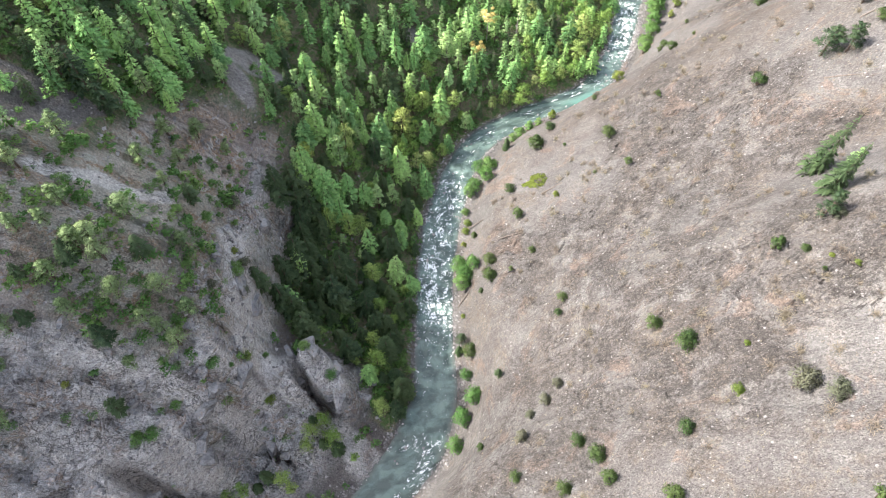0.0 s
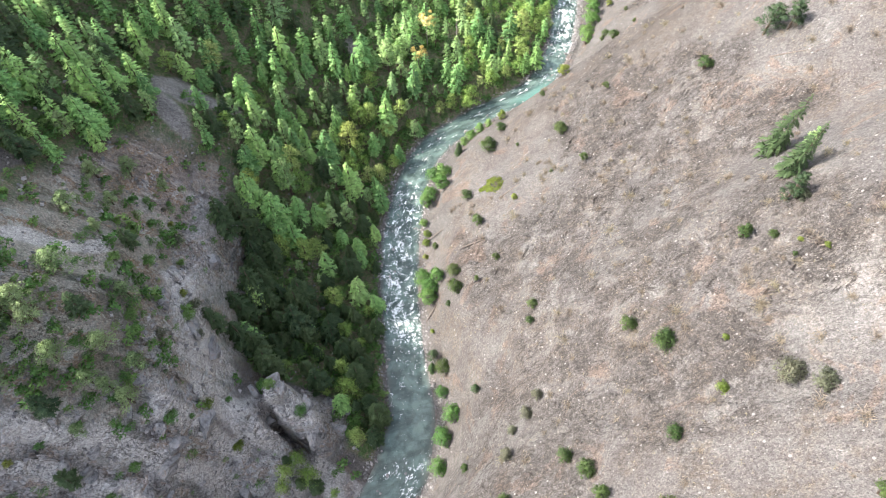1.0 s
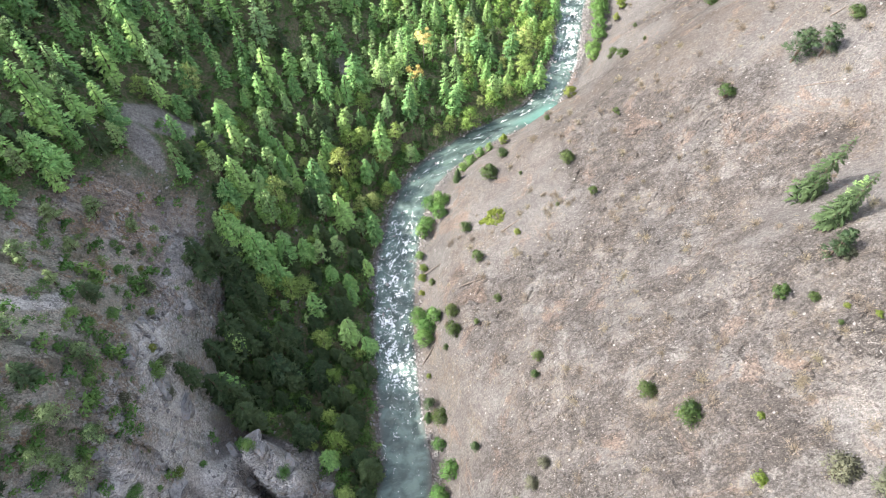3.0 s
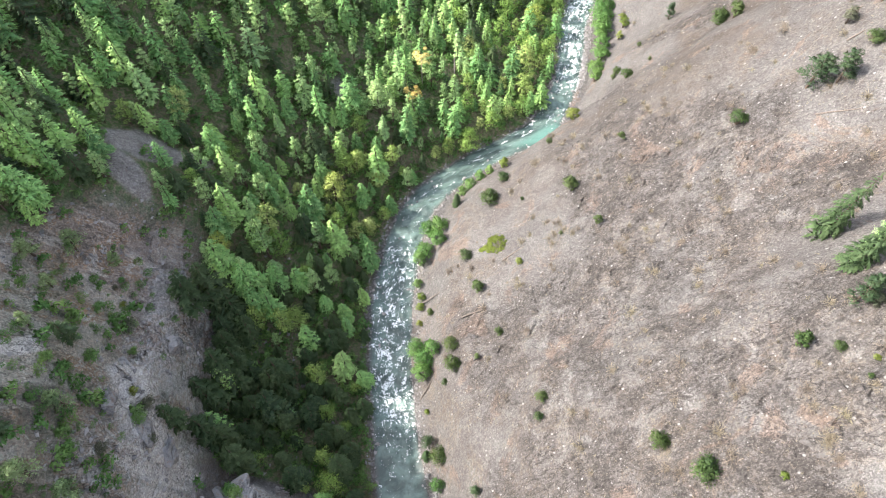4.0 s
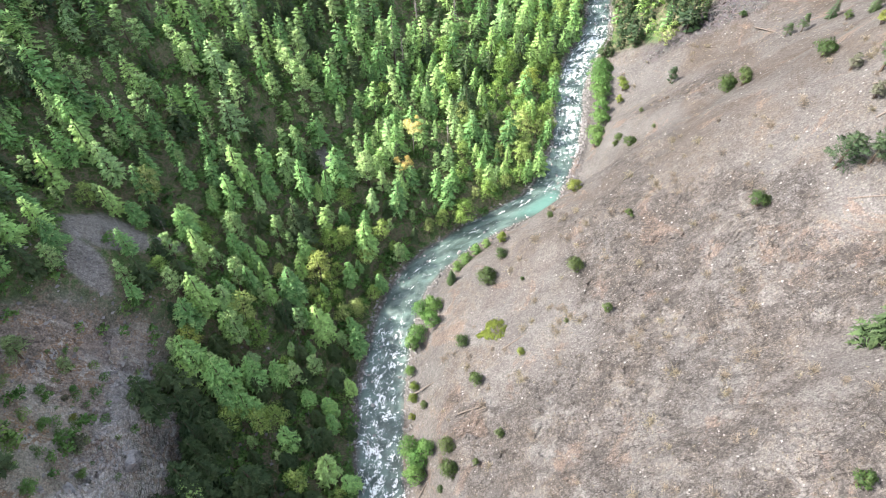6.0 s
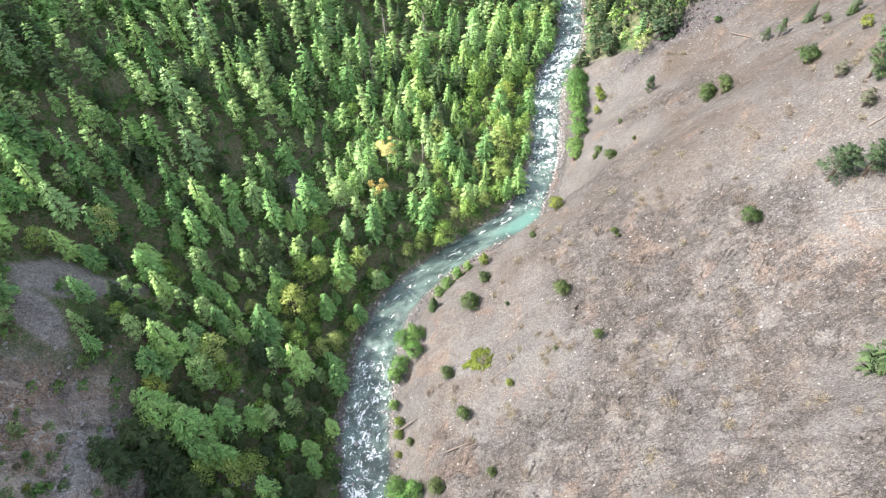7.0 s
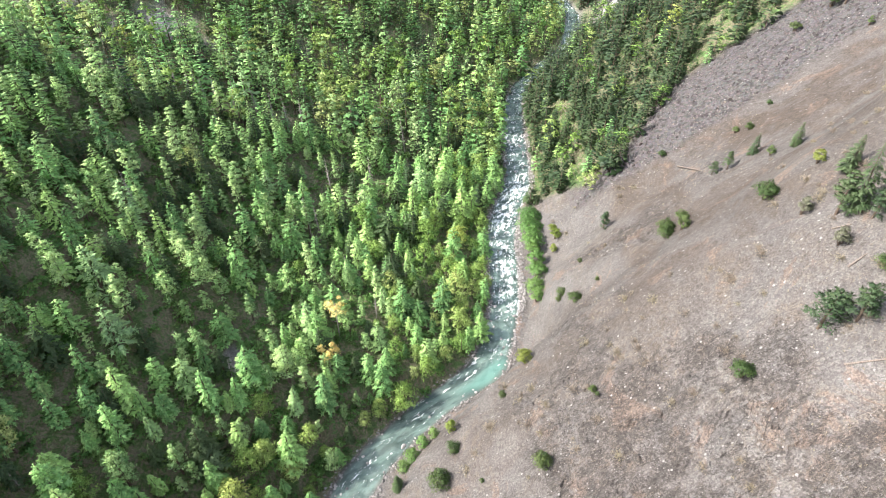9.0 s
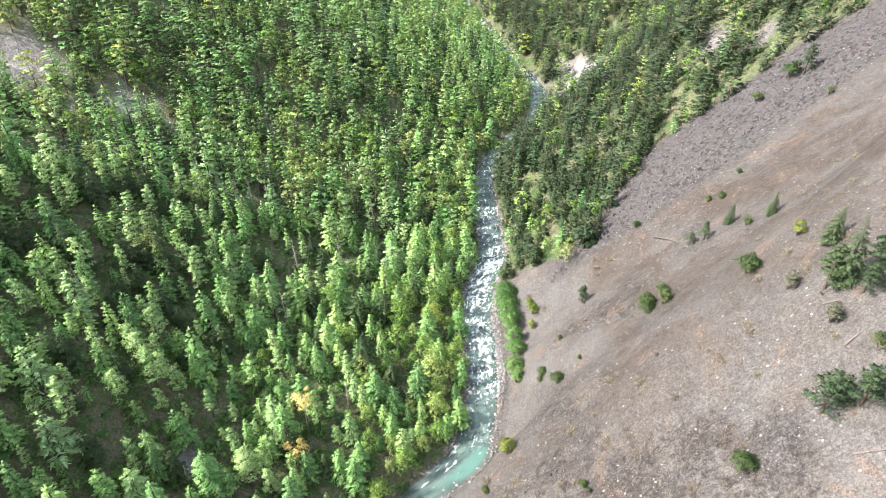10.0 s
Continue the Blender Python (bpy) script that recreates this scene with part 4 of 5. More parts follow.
def build_forest():
    rng = np.random.RandomState(5)
    single, near, far = [], [], []
    for x0, x1, y0, y1, step in ((-150, 140, 22, 385, 6.7), (-140, 420, 385, 800, 6.3), (120, 420, 318, 385, 6.2)):
        x, y = scatter(rng, x0, x1, y0, y1, step)
        d = x - river_x(y)
        keep = rng.uniform(size=len(x)) < woods(x, y) * np.where(fbm(x, y, 30, 2) > 0.28, 0.6, 0.97)
        keep &= (np.abs(d) > river_w(y) + 1.2) & (x > -150 + 0.25 * np.maximum(y - 250, 0)) & (x < 340 + 0.25 * (y - 400))
        keep &= (np.hypot(x - 23, y - 272) > 7) & ((dry_slope(x, y) < 0.5) | (y > 192) | (rng.uniform(size=len(x)) < 0.45 * smooth(140, 185, y))) & ((ellipse(x, y, 2, 396, 36, 9) > 1) | (rng.uniform(size=len(x)) < 0.35))
        if y0 < 385 and x0 < 0:
            keep &= (d < 0)
        for px, py, pd in zip(x[keep], y[keep], d[keep]):
            back = rng.uniform()
            upper = float(dry_slope(np.array([px]), np.array([py]))[0]) > 0.5
            damp = math.exp(-abs(pd + 22) / 26.0) * (1.0 if 195 < py < 345 else 0.35) + (0.9 if pd < 0 and py > 380 and rng.uniform() < 0.4 + fbm(np.array([px]), np.array([py]), 60, 2)[0] else 0.0)
            # past y 200 more pale pines brighten the sunlit upper woods by colour
            dry = 0.7 if upper else 0.45 if py > 200 and pd < -50 else 0.25
            damp = damp if pd < 0 else 0.12
            dry = dry if pd < 0 else 0.05
            kind = "broadleaf" if back < damp * 0.75 else "pine" if rng.uniform() < dry else "fir"
            # share of dark firs: puts shade on bench and right side into the colour
            shade_share = 0.95 if pd > 0 else 0.8 if py < 158 else 0.3 if py < 190 else 0.10 if py < 300 else 0.22
            if kind != "broadleaf" and rng.uniform() < shade_share and not upper:
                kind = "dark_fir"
            if upper:
                kind = "juniper" if rng.uniform() < 0.7 else "fir" if rng.uniform() < 0.4 else "dark_fir"
            size = float(np.clip(rng.normal(1.0, 0.27), 0.4, 1.55))
            tall = {"fir": 17.0, "dark_fir": 16.5, "pine": 16.0, "juniper": 14.0, "broadleaf": 13.0}[kind] * size
            if upper:
                tall *= 0.72
            if py < 190 and -68 < pd < -40 and not upper:
                tall *= 1.3
            wide = float(rng.uniform(1.25, 1.65)) * (1.3 if upper else 1.0) * (1.08 if py > 385 else 1.0)
            if py <= 385:
                tall *= 0.89
            if py > 385:                                         # the far firs stand slimmer and taller
                tall, wide = tall * 1.12, wide * 0.85
            close = py < 250 and pd < 0
            row = (kind, px, py, tall, wide)
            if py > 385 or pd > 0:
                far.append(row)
            elif close:
                single.append(row)
            else:
                near.append(row)
    counts = {}
    for kind, px, py, tall, wide in single:
        counts[kind] = counts.get(kind, 0) + 1
        variant = int(rng.randint(len(SPECIES[kind])))
        if counts[kind] <= 250:
            plant(kind, px, py, tall, wide, variant, float(rng.uniform(-2.5, 2.5)))
        else:
            near.append((kind, px, py, tall, wide))
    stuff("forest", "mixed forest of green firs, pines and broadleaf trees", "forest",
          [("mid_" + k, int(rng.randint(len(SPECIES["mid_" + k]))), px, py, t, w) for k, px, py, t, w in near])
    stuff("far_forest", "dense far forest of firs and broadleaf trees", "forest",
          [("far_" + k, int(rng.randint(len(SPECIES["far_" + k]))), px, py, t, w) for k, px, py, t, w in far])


build_forest()


# ---------------------------------------------------------------- shrubs and lone trees
def ground_z(x, y):
    return float(height(np.array([x], float), np.array([y], float))[0])


def shrub_arrays(rng, tall, wide, count, leaves, leaf):
    """Low clumped bush: several stems and leaf clumps down to the ground."""
    centres, sizes, stems = [], [], []
    for i in range(count):
        a, r = i * 2.4 + rng.uniform(-0.5, 0.5), wide * math.sqrt((i + 0.5) / count) * 0.75
        z = tall * (0.84 - 0.75 * (r / wide) ** 2) * rng.uniform(0.6, 1.1)
        centres.append((r * math.cos(a), r * math.sin(a), z))
        sizes.append(wide * rng.uniform(0.30, 0.46))
        if i % 2 == 0:
            stems.append(tube([(0.1 * math.cos(a), 0.1 * math.sin(a), -0.5), (r * 0.6 * math.cos(a), r * 0.6 * math.sin(a), z * 0.85)], [0.07, 0.02], 4))
    return joined(stems), clump_crown(rng, centres, sizes, leaves, leaf, 0.85)


rng = np.random.RandomState(21)
BUSHES = {"green_shrub": (SHRUB, "bushy green shrub on the dry gravel slope", "shrub", "slope shrubs"),
          "bank_shrub": (UNDER, "leafy light green willow thicket at the creek's edge", "shrub", "bank shrubs"),
          "lime_shrub": (LIME, "yellow-green shrub on the gravel slope", "shrub", "lime shrubs"),
          "ledge_shrub": (UNDER, "soft green bush on a ledge of the rocky side", "shrub", "ledge shrubs"),
          "grey_shrub": (SAGE, "grey-green half-dry shrub on the slope", "shrub", "grey shrubs")}
BUSH_ARRAYS = [shrub_arrays(rng, 4.2, 1.9, 22, 28, 0.22), shrub_arrays(rng, 4.7, 1.6, 20, 28, 0.22), shrub_arrays(rng, 3.7, 2.1, 24, 28, 0.22)]
BUSH_MESHES = {}


def bush(kind, x, y, size, wide=1.0):
    foliage, label, category, group = BUSHES[kind]
    v = random.randrange(len(BUSH_ARRAYS))
    m = pose(x, y, ground_z(x, y) - 0.1, random.uniform(-4, 4), random.uniform(-4, 4), random.uniform(0, 360)) @ Matrix.Diagonal((size / 4.2 * wide, size / 4.2 * wide, size / 4.2, 1))
    if (kind, v) not in BUSH_MESHES:
        stems, leaves = BUSH_ARRAYS[v]
        root = new(kind)
        tagged(root, label, category, group)
        child("woody_base", mesh_of("woody_base", *stems, BARK, True), root)
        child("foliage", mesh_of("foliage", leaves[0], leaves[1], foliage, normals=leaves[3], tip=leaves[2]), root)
        root.matrix_basis = m
        BUSH_MESHES[kind, v] = root
        return root
    made = copy_thing(BUSH_MESHES[kind, v], m)
    made.matrix_basis = m
    return made


SHRUBS_LOW = ((32, 179, 5.0), (34, 160, 6), (46, 205, 8.5), (54, 215, 5), (58, 197, 2.3), (74, 189, 6.2), (77, 166, 4.2), (66, 169, 1.9), (95, 202, 3.1),
              (75, 224, 3.5), (38, 138, 3.7), (29, 131, 2.9), (15, 161, 4), (20, 132, 7.5), (21, 140, 6), (45, 106, 4), (43, 100, 3.2), (120, 177, 6.5),
              (66, 81, 6), (71, 71, 7), (12, 103, 7.5), (95, 93, 6), (100, 89, 2.9), (101, 81, 1.8), (95, 199, 2.0), (17, 128, 3.0))
SHRUBS_HIGH = ((119, 258, 6), (120, 271, 4.6), (132, 280, 2.9), (128, 259, 2.5), (154, 259, 7.5), (159, 258, 6.5), (63, 44, 5), (43, 41, 6.5), (44, 34, 6),
               (40, 47, 5), (14, 57, 4.2), (22, 39, 4.5), (34, 33, 5.5), (55, 27, 6), (84, 21, 6), (212, 301, 3.5), (213, 295, 4), (195, 263, 4),
               (160, 227, 8), (152, 256, 6.5), (156, 253, 7), (190, 318, 4.2), (151, 179, 5), (275, 335, 9), (118, 269, 4), (260, 336, 6), (269, 307, 4), (227, 303, 3.2))
BANK = ((22, 197, 7.5), (19, 204, 6.5), (24, 204, 7), (13, 189, 7), (16, 193, 6), (41, 225, 5), (37, 222, 4.5), (46, 229, 5), (9, 136, 8), (8, 147, 7), (14, 143, 7),
        (10, 141, 7.5), (124, 306, 8), (122, 299, 8), (118, 291, 7.5), (116, 284, 6), (130, 328, 9), (128, 319, 9), (126, 313, 8.5), (133, 337, 9),
        (13, 82, 7.5), (8, 74, 7.5), (5, 63, 6.5), (10, 93, 5), (51, 231, 4.5), (11, 178, 4))
LIMES = ((56, 225, 6.5), (88, 236, 7.5), (11, 166, 4.5), (12, 171, 4), (138, 315, 6), (134, 308, 5), (139, 321, 4.5), (50, 164, 3.4), (83, 66, 2.2), (76, 52, 3.6), (103, 84, 1.8),
         (171, 224, 5), (10, 159, 3), (107, 80, 2.2), (9, 121, 2.4))
GREYS = ((86, 50, 8), (90, 46, 6), (26, 54, 6), (35, 66, 4.6), (155, 209, 5.5), (151, 192, 5.5), (108, 97, 5), (30, 62, 4), (39, 71, 4))
for kind, rows in (("green_shrub", SHRUBS_LOW), ("green_shrub", SHRUBS_HIGH), ("bank_shrub", BANK), ("lime_shrub", LIMES), ("grey_shrub", GREYS)):
    for x, y, s in rows:
        bush(kind, x, y, s * (1.35 if kind == "bank_shrub" else 1.05), random.uniform(0.9, 1.15))

# The flat bright mat of creeping shrub on the gravel fan.
mat_rng = np.random.RandomState(3)
centres, sizes = [], []
for k in range(130):
    a, r = mat_rng.uniform(0, 6.28), math.sqrt(mat_rng.uniform())
    px, py = 43 + 5.2 * r * math.cos(a), 179 + 4.2 * r * math.sin(a) + 1.5 * math.sin(2 * a)
    centres.append((px, py, ground_z(px, py) + 0.25))
    sizes.append(mat_rng.uniform(0.7, 1.1))
v, f, t, m = clump_crown(mat_rng, centres, sizes, 22, 0.36, 0.5)
tagged(new("creeping_shrub", mesh_of("creeping_shrub", v, f, LIME, normals=m, tip=t)), "flat mat of yellow-green creeping shrub on gravel", "shrub")

# Lone conifers of the dry slope: place, height, width.
for x, y, tall, wide in ((118, 124, 27, 0.85), (112, 108, 22, 1.0), (106, 98, 12, 1.25), (136, 176, 13, 1.6), (141, 172, 12, 1.5), (157, 201, 14, 1.35), (160, 199, 20, 1.1), (163, 195, 15, 1.3), (159, 193, 10, 1.3),
                         (33, 214, 10, 1.0), (8, 109, 9, 1.2), (152, 297, 10, 1.35), (22, 85, 7, 1.3), (184, 277, 7, 1.2), (187, 273, 9, 1.2),
                         (196, 272, 10, 1.0), (200, 259, 11, 1.0), (277, 330, 15, 1.2), (7, 105, 8, 1.1), (47, 207, 7, 1.5), (75, 190, 5, 1.6), (71, 72, 6, 1.5)):
    if wide > 1.15:
        plant("broad_fir", x, y, tall, wide * 1.05, random.randrange(3), random.uniform(-3, 3))
    else:
        plant("lone_fir", x, y, tall, wide * (0.9 if tall > 18 else 1.2), random.randrange(3), random.uniform(-3, 3))
plant("lone_fir", 168.5, 212, 12, 1.3, 0)
plant("pine", 114, 110, 17, 1.0, 1)
plant("pine", 2, 257, 21, 1.5, 1)
plant("pine", 8, 252, 17, 1.5, 2)

# Trees and bushes of the rocky left slope.
def rows_of(text):
    """Places written as 'x,y x,y ...'."""
    return [tuple(float(c) for c in pair.split(",")) for pair in text.split()]


UPPER_FIRS = rows_of("-124,149 -117,129 -127,140 -127,126 -132,140 -122,176 -109,173 -104,171 -100,164 -106,164 -113,150 -125,181 -113,174 -131,157 -99,186 -88,185 -119,160 -136,150 -129,168")
SLOPE_PINES = rows_of("-98,110 -102,135 -95,129 -88,128 -105,93 -100,93 -111,85 -108,78 -101,74 -96,69 -85,78 -88,80 -92,81 -92,98 -85,108 -120,70 -124,62 -123,49 -102,58 "
                      "-111,97 -119,100 -109,104 -117,93 -117,83 -98,85 -102,96 -88,90 -81,87 -107,91 -93,159 -85,159 -100,153 -96,145 -116,73 -130,90 -128,108 -121,112")
GROVE = rows_of("-51,69 -54,61 -44,64 -42,61 -52,65 -47,69 -48,62 -36,58 -75,43 -67,49 -58,45 -82,42 -71,45 -62,48")
LEDGE_BUSHES = rows_of("-94,53 -80,70 -77,75 -112,61 -87,119 -85,151 -84,101 -87,142 -111,133 -114,133 -76,117 -73,114 -94,160 -89,108 -84,154 -98,51 -73,77 -65,73 "
                       "-56,93 -59,95 -53,91 -44,84 -75,110 -80,138 -83,146 -79,131 -90,137 -84,124 -90,120 -72,104 -66,86 -70,82 -106,66 -89,63 -116,120 -78,98")
for i, (x, y) in enumerate(UPPER_FIRS):
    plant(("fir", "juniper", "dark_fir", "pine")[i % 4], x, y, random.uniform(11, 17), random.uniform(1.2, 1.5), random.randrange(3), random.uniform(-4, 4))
for i, (x, y) in enumerate(SLOPE_PINES):
    first = i == 0                                               # one broad round pine stands out
    plant("juniper" if i % 5 != 3 or first else "dark_fir", x, y, 10.0 if first else random.uniform(7, 11.5), 2.3 if first else random.uniform(1.45, 1.9), random.randrange(3), random.uniform(-6, 6))
for i, (x, y) in enumerate(GROVE):
    plant("broadleaf" if i % 3 else "dark_fir", x, y, random.uniform(8, 13), random.uniform(1.2, 1.5), random.randrange(3), random.uniform(-5, 5))
for i, (x, y) in enumerate(LEDGE_BUSHES):
    bush("lime_shrub" if i % 7 == 3 else "grey_shrub" if i % 6 == 5 else "ledge_shrub", x, y, random.uniform(2.2, 5.0), random.uniform(1.1, 1.6))


# The golden larch, its small neighbour, and the pale broadleaf trees at the bend.
def golden_tree(x, y, tall):
    r = np.random.RandomState(int(tall * 10))
    root = new("golden_tree")
    tagged(root, "golden autumn tree with a bare lower trunk", "tree")
    child("trunk", mesh_of("trunk", *trunk_of(r, tall, 0.25, 9, 3.0, 0.35), SNAG, True), root)
    cs = [(2.6 * math.cos(a * 2.2), 2.6 * math.sin(a * 2.2), tall * (0.66 + 0.045 * a)) for a in range(7)]
    v, f, t, m = clump_crown(r, cs, [2.3, 2.4, 2.2, 2.0, 1.8, 1.4, 1.0], 55, 0.5, 0.6)
    child("crown", mesh_of("crown", v, f, GOLD, normals=m, tip=t), root)
    root.matrix_basis = pose(x, y, ground_z(x, y) - 0.2)


golden_tree(24, 276, 23)
golden_tree(18, 263, 14)
for x, y, tall in ((93, 298, 9), (74, 268, 13)):
    plant("broadleaf", x, y, tall, 1.2, 1)


# Dead grey trees.
snag_rng = np.random.RandomState(9)
SNAG_MESHES = [mesh_of("dead_tree", *snag_tree(snag_rng, 17), SNAG) for _ in range(3)]
SNAGS = ((21, 331, 19), (25, 330, 17), (80, 392, 18), (-42, 320, 16), (41, 285, 12), (33, 307, 12), (-21, 391, 15), (-15, 391, 15), (-10, 395, 14), (-3, 393, 15), (7, 398, 15), (14, 396, 14),
         (21, 395, 15), (-19, 401, 14), (35, 357, 17), (56, 366, 16), (115, 438, 15), (-17, 258, 10), (-70, 217, 8), (0, 400, 14), (28, 400, 14), (-27, 399, 15), (35, 408, 13))
for i, (x, y, tall) in enumerate(SNAGS):
    ob = new("dead_tree", SNAG_MESHES[i % 3])
    ob.matrix_basis = pose(x, y, ground_z(x, y) - 0.3, random.uniform(-5, 5), random.uniform(-5, 5), random.uniform(0, 360)) @ Matrix.Scale(1.25 * tall / 17, 4)
    tagged(ob, "bare grey dead tree standing in the forest", "dead tree", "dead trees")

# Leafless dry shrubs on the gravel.
def dry_shrub_mesh(r, count=240, broad=0.028):
    """A dome of thin bare twigs that point every way, denser towards its root."""
    pieces = []
    for i in range(count):
        a, lean, l = r.uniform(0, 6.28), r.uniform(0.0, 1.4), r.uniform(0.2, 1.0)
        way = np.array((math.cos(a) * math.sin(lean), math.sin(a) * math.sin(lean), 0.85 * math.cos(lean)))
        twig = way + r.normal(size=3) * 0.7
        side = np.cross(twig, r.normal(size=3))
        side = side / np.linalg.norm(side) * broad * r.uniform(0.7, 1.4)
        root = way * l
        pieces.append((np.array([root - side, root + side, root + twig * r.uniform(0.15, 0.32)]), np.array([(0, 1, 2)])))
    return joined(pieces)


dry_rng = np.random.RandomState(17)
DRY = []
for _ in range(4):
    v, f = dry_shrub_mesh(dry_rng)
    DRY.append(mesh_of("dry_shrub", v, f, TWIG, tip=np.clip(v[:, 2], 0, 1)))
made = 0
while made < 280:
    x, y = dry_rng.uniform(10, 235), dry_rng.uniform(20, 330)
    d = x - river_x(np.array([y]))[0]
    patchy = fbm(np.array([x]), np.array([y]), 40, 3)[0]
    if d < 22 or patchy < -0.05 or d > 170 or tree_line(np.array([x]), np.array([y]))[0] > -12:
        continue
    ob = new("dry_shrub", DRY[made % 4])
    s = dry_rng.uniform(0.9, 2.4)
    ob.matrix_basis = pose(x, y, ground_z(x, y) - 0.1, 0, 0, dry_rng.uniform(0, 360)) @ Matrix.Diagonal((s * 1.2, s * 1.2, s, 1))
    tagged(ob, "leafless grey-brown dry shrub on the slope", "dry shrub", "dry shrubs")
    made += 1


# ---------------------------------------------------------------- logs
def log(ax, ay, bx, by, radius):
    r = np.random.RandomState(int(abs(ax * 7 + by)))
    a, b = Vector((ax, ay, ground_z(ax, ay) + radius * 0.5)), Vector((bx, by, ground_z(bx, by) + radius * 0.6))
    mid = (a + b) / 2
    mid.z = max(mid.z, ground_z(mid.x, mid.y) + radius * 0.5)
    pieces = [tube([a - mid, (a - mid) * 0.4 + Vector((0, 0, 0.05)), (b - mid) * 0.5, b - mid], [radius * 1.2, radius, radius * 0.8, radius * 0.4], 7)]
    for k in range(5):
        p = a.lerp(b, r.uniform(0.2, 0.95)) - mid
        pieces.append(tube([p, p + Vector((r.uniform(-0.7, 0.7), r.uniform(-0.7, 0.7), r.uniform(0.1, 0.6)))], [0.06, 0.02], 4))
    ob = new("log", mesh_of("log", *joined(pieces), LOG, True))
    ob.location = mid
    tagged(ob, "weathered fallen log lying on the gravel", "log", "fallen logs")


for row in ((45, 169, 53.5, 171, 0.30), (190, 305, 186, 283, 0.3), (148, 185, 152, 185, 0.28), (134, 165, 141, 159, 0.25), (34, 160, 38.6, 160, 0.22), (11, 168, 20, 168.5, 0.25), (8.5, 175, 13, 178, 0.22),
            (153.5, 197.6, 156, 195, 0.22), (189, 323, 192.4, 320, 0.25), (26, 150, 35, 150.3, 0.25), (29.5, 149, 38.5, 149, 0.2), (7, 127, 13, 133, 0.24), (172, 312, 176, 306, 0.2)):
    log(*row)


# ---------------------------------------------------------------- stones
def stone_arrays(r, fine=False):
    """A chipped stone about one metre across."""
    bm = bmesh.new()
    bmesh.ops.create_icosphere(bm, subdivisions=2 if fine else 1, radius=0.5)
    pts = np.array([v.co[:] for v in bm.verts])
    tris = np.array([[v.index for v in f.verts] for f in bm.faces])
    bm.free()
    for _ in range(7):
        n = r.normal(size=3)
        n /= np.linalg.norm(n)
        cut = r.uniform(0.26, 0.42)
        over = pts @ n - cut
        pts = pts - np.maximum(over, 0)[:, None] * n
    return pts * r.uniform(0.75, 1.25, 3) + r.normal(size=pts.shape) * 0.02, tris


stone_rng = np.random.RandomState(31)
ROUGH = [stone_arrays(stone_rng) for _ in range(6)]
FINE = [mesh_of("boulder", *stone_arrays(stone_rng, True), STONE) for _ in range(6)]
CHIPS = []
for _ in range(6):
    v = np.array([(1, 0, 0), (-1, 0, 0), (0, 1, 0), (0, -1, 0), (0, 0, 1), (0, 0, -1)]) * stone_rng.uniform(0.3, 0.6, (6, 1))
    CHIPS.append((v, np.array([(0, 2, 4), (2, 1, 4), (1, 3, 4), (3, 0, 4), (2, 0, 5), (1, 2, 5), (3, 1, 5), (0, 3, 5)])))


def stones(name, label, x, y, size, r, shapes, mat, sink=0.2):
    z = height(x, y)
    verts, faces, base = [], [], 0
    for px, py, pz, s in zip(x, y, z, size):
        v, f = shapes[r.randint(len(shapes))]
        a = r.uniform(0, 6.283)
        c, q = math.cos(a), math.sin(a)
        v = v * s * (1, r.uniform(0.6, 1), r.uniform(0.5, 0.9))
        verts.append(np.stack([v[:, 0] * c - v[:, 1] * q + px, v[:, 0] * q + v[:, 1] * c + py, v[:, 2] + pz + s * sink], -1))
        faces.append(f + base)
        base += len(v)
    tagged(new(name, mesh_of(name, np.concatenate(verts), np.concatenate(faces), mat)), label, "stones", kind="stuff")


# Crags that stand out of the rock wall and of the dry slope's ribs.
def crag_arrays(r):
    bm = bmesh.new()
    bmesh.ops.create_icosphere(bm, subdivisions=3, radius=0.5)
    pts = np.array([v.co[:] for v in bm.verts])
    tris = np.array([[v.index for v in f.verts] for f in bm.faces])
    bm.free()
    for _ in range(16):
        n = r.normal(size=3) * (1, 1, 0.8)
        n /= np.linalg.norm(n)
        cut = r.uniform(0.24, 0.44)
        pts = pts - np.maximum(pts @ n - cut, 0)[:, None] * n
    step = r.uniform(-0.5, 0.5, 3)
    crack = np.abs(np.sin(9 * (pts @ step) + 4 * pts[:, 2] + 3 * np.sin(5 * pts[:, 0])))
    pts = pts * (1 - 0.14 * (crack < 0.28))[:, None] + r.normal(size=pts.shape) * 0.012
    return pts, tris


crag_rng = np.random.RandomState(77)
WALL_CRAGS = [mesh_of("crag", *crag_arrays(crag_rng), CRAG) for _ in range(6)]
RIB_CRAGS = [mesh_of("crag", *crag_arrays(crag_rng), RIB) for _ in range(4)]
made = 0
while made < 50:
    x, y = crag_rng.uniform(-118, -28), crag_rng.uniform(34, 185)
    if crag_rng.uniform() > float(cliff_mask(np.array([x]), np.array([y]))[0]) - 0.15:
        continue
    d = float(river_x(np.array([y]))[0]) - x
    s = crag_rng.uniform(4.5, 9.5) * (1.25 if d < 72 else 0.9)
    ob = new("crag", WALL_CRAGS[made % 6])
    ob.matrix_basis = pose(x, y, ground_z(x, y) - 0.36 * s, crag_rng.uniform(-25, 25), 35 + crag_rng.uniform(-25, 25), crag_rng.uniform(-40, 40)) @ Matrix.Diagonal((s * 0.8, s * 1.25, s * 0.9, 1))
    tagged(ob, "grey fractured crag jutting from the rock wall", "rock", "wall crags")
    made += 1
made = 0
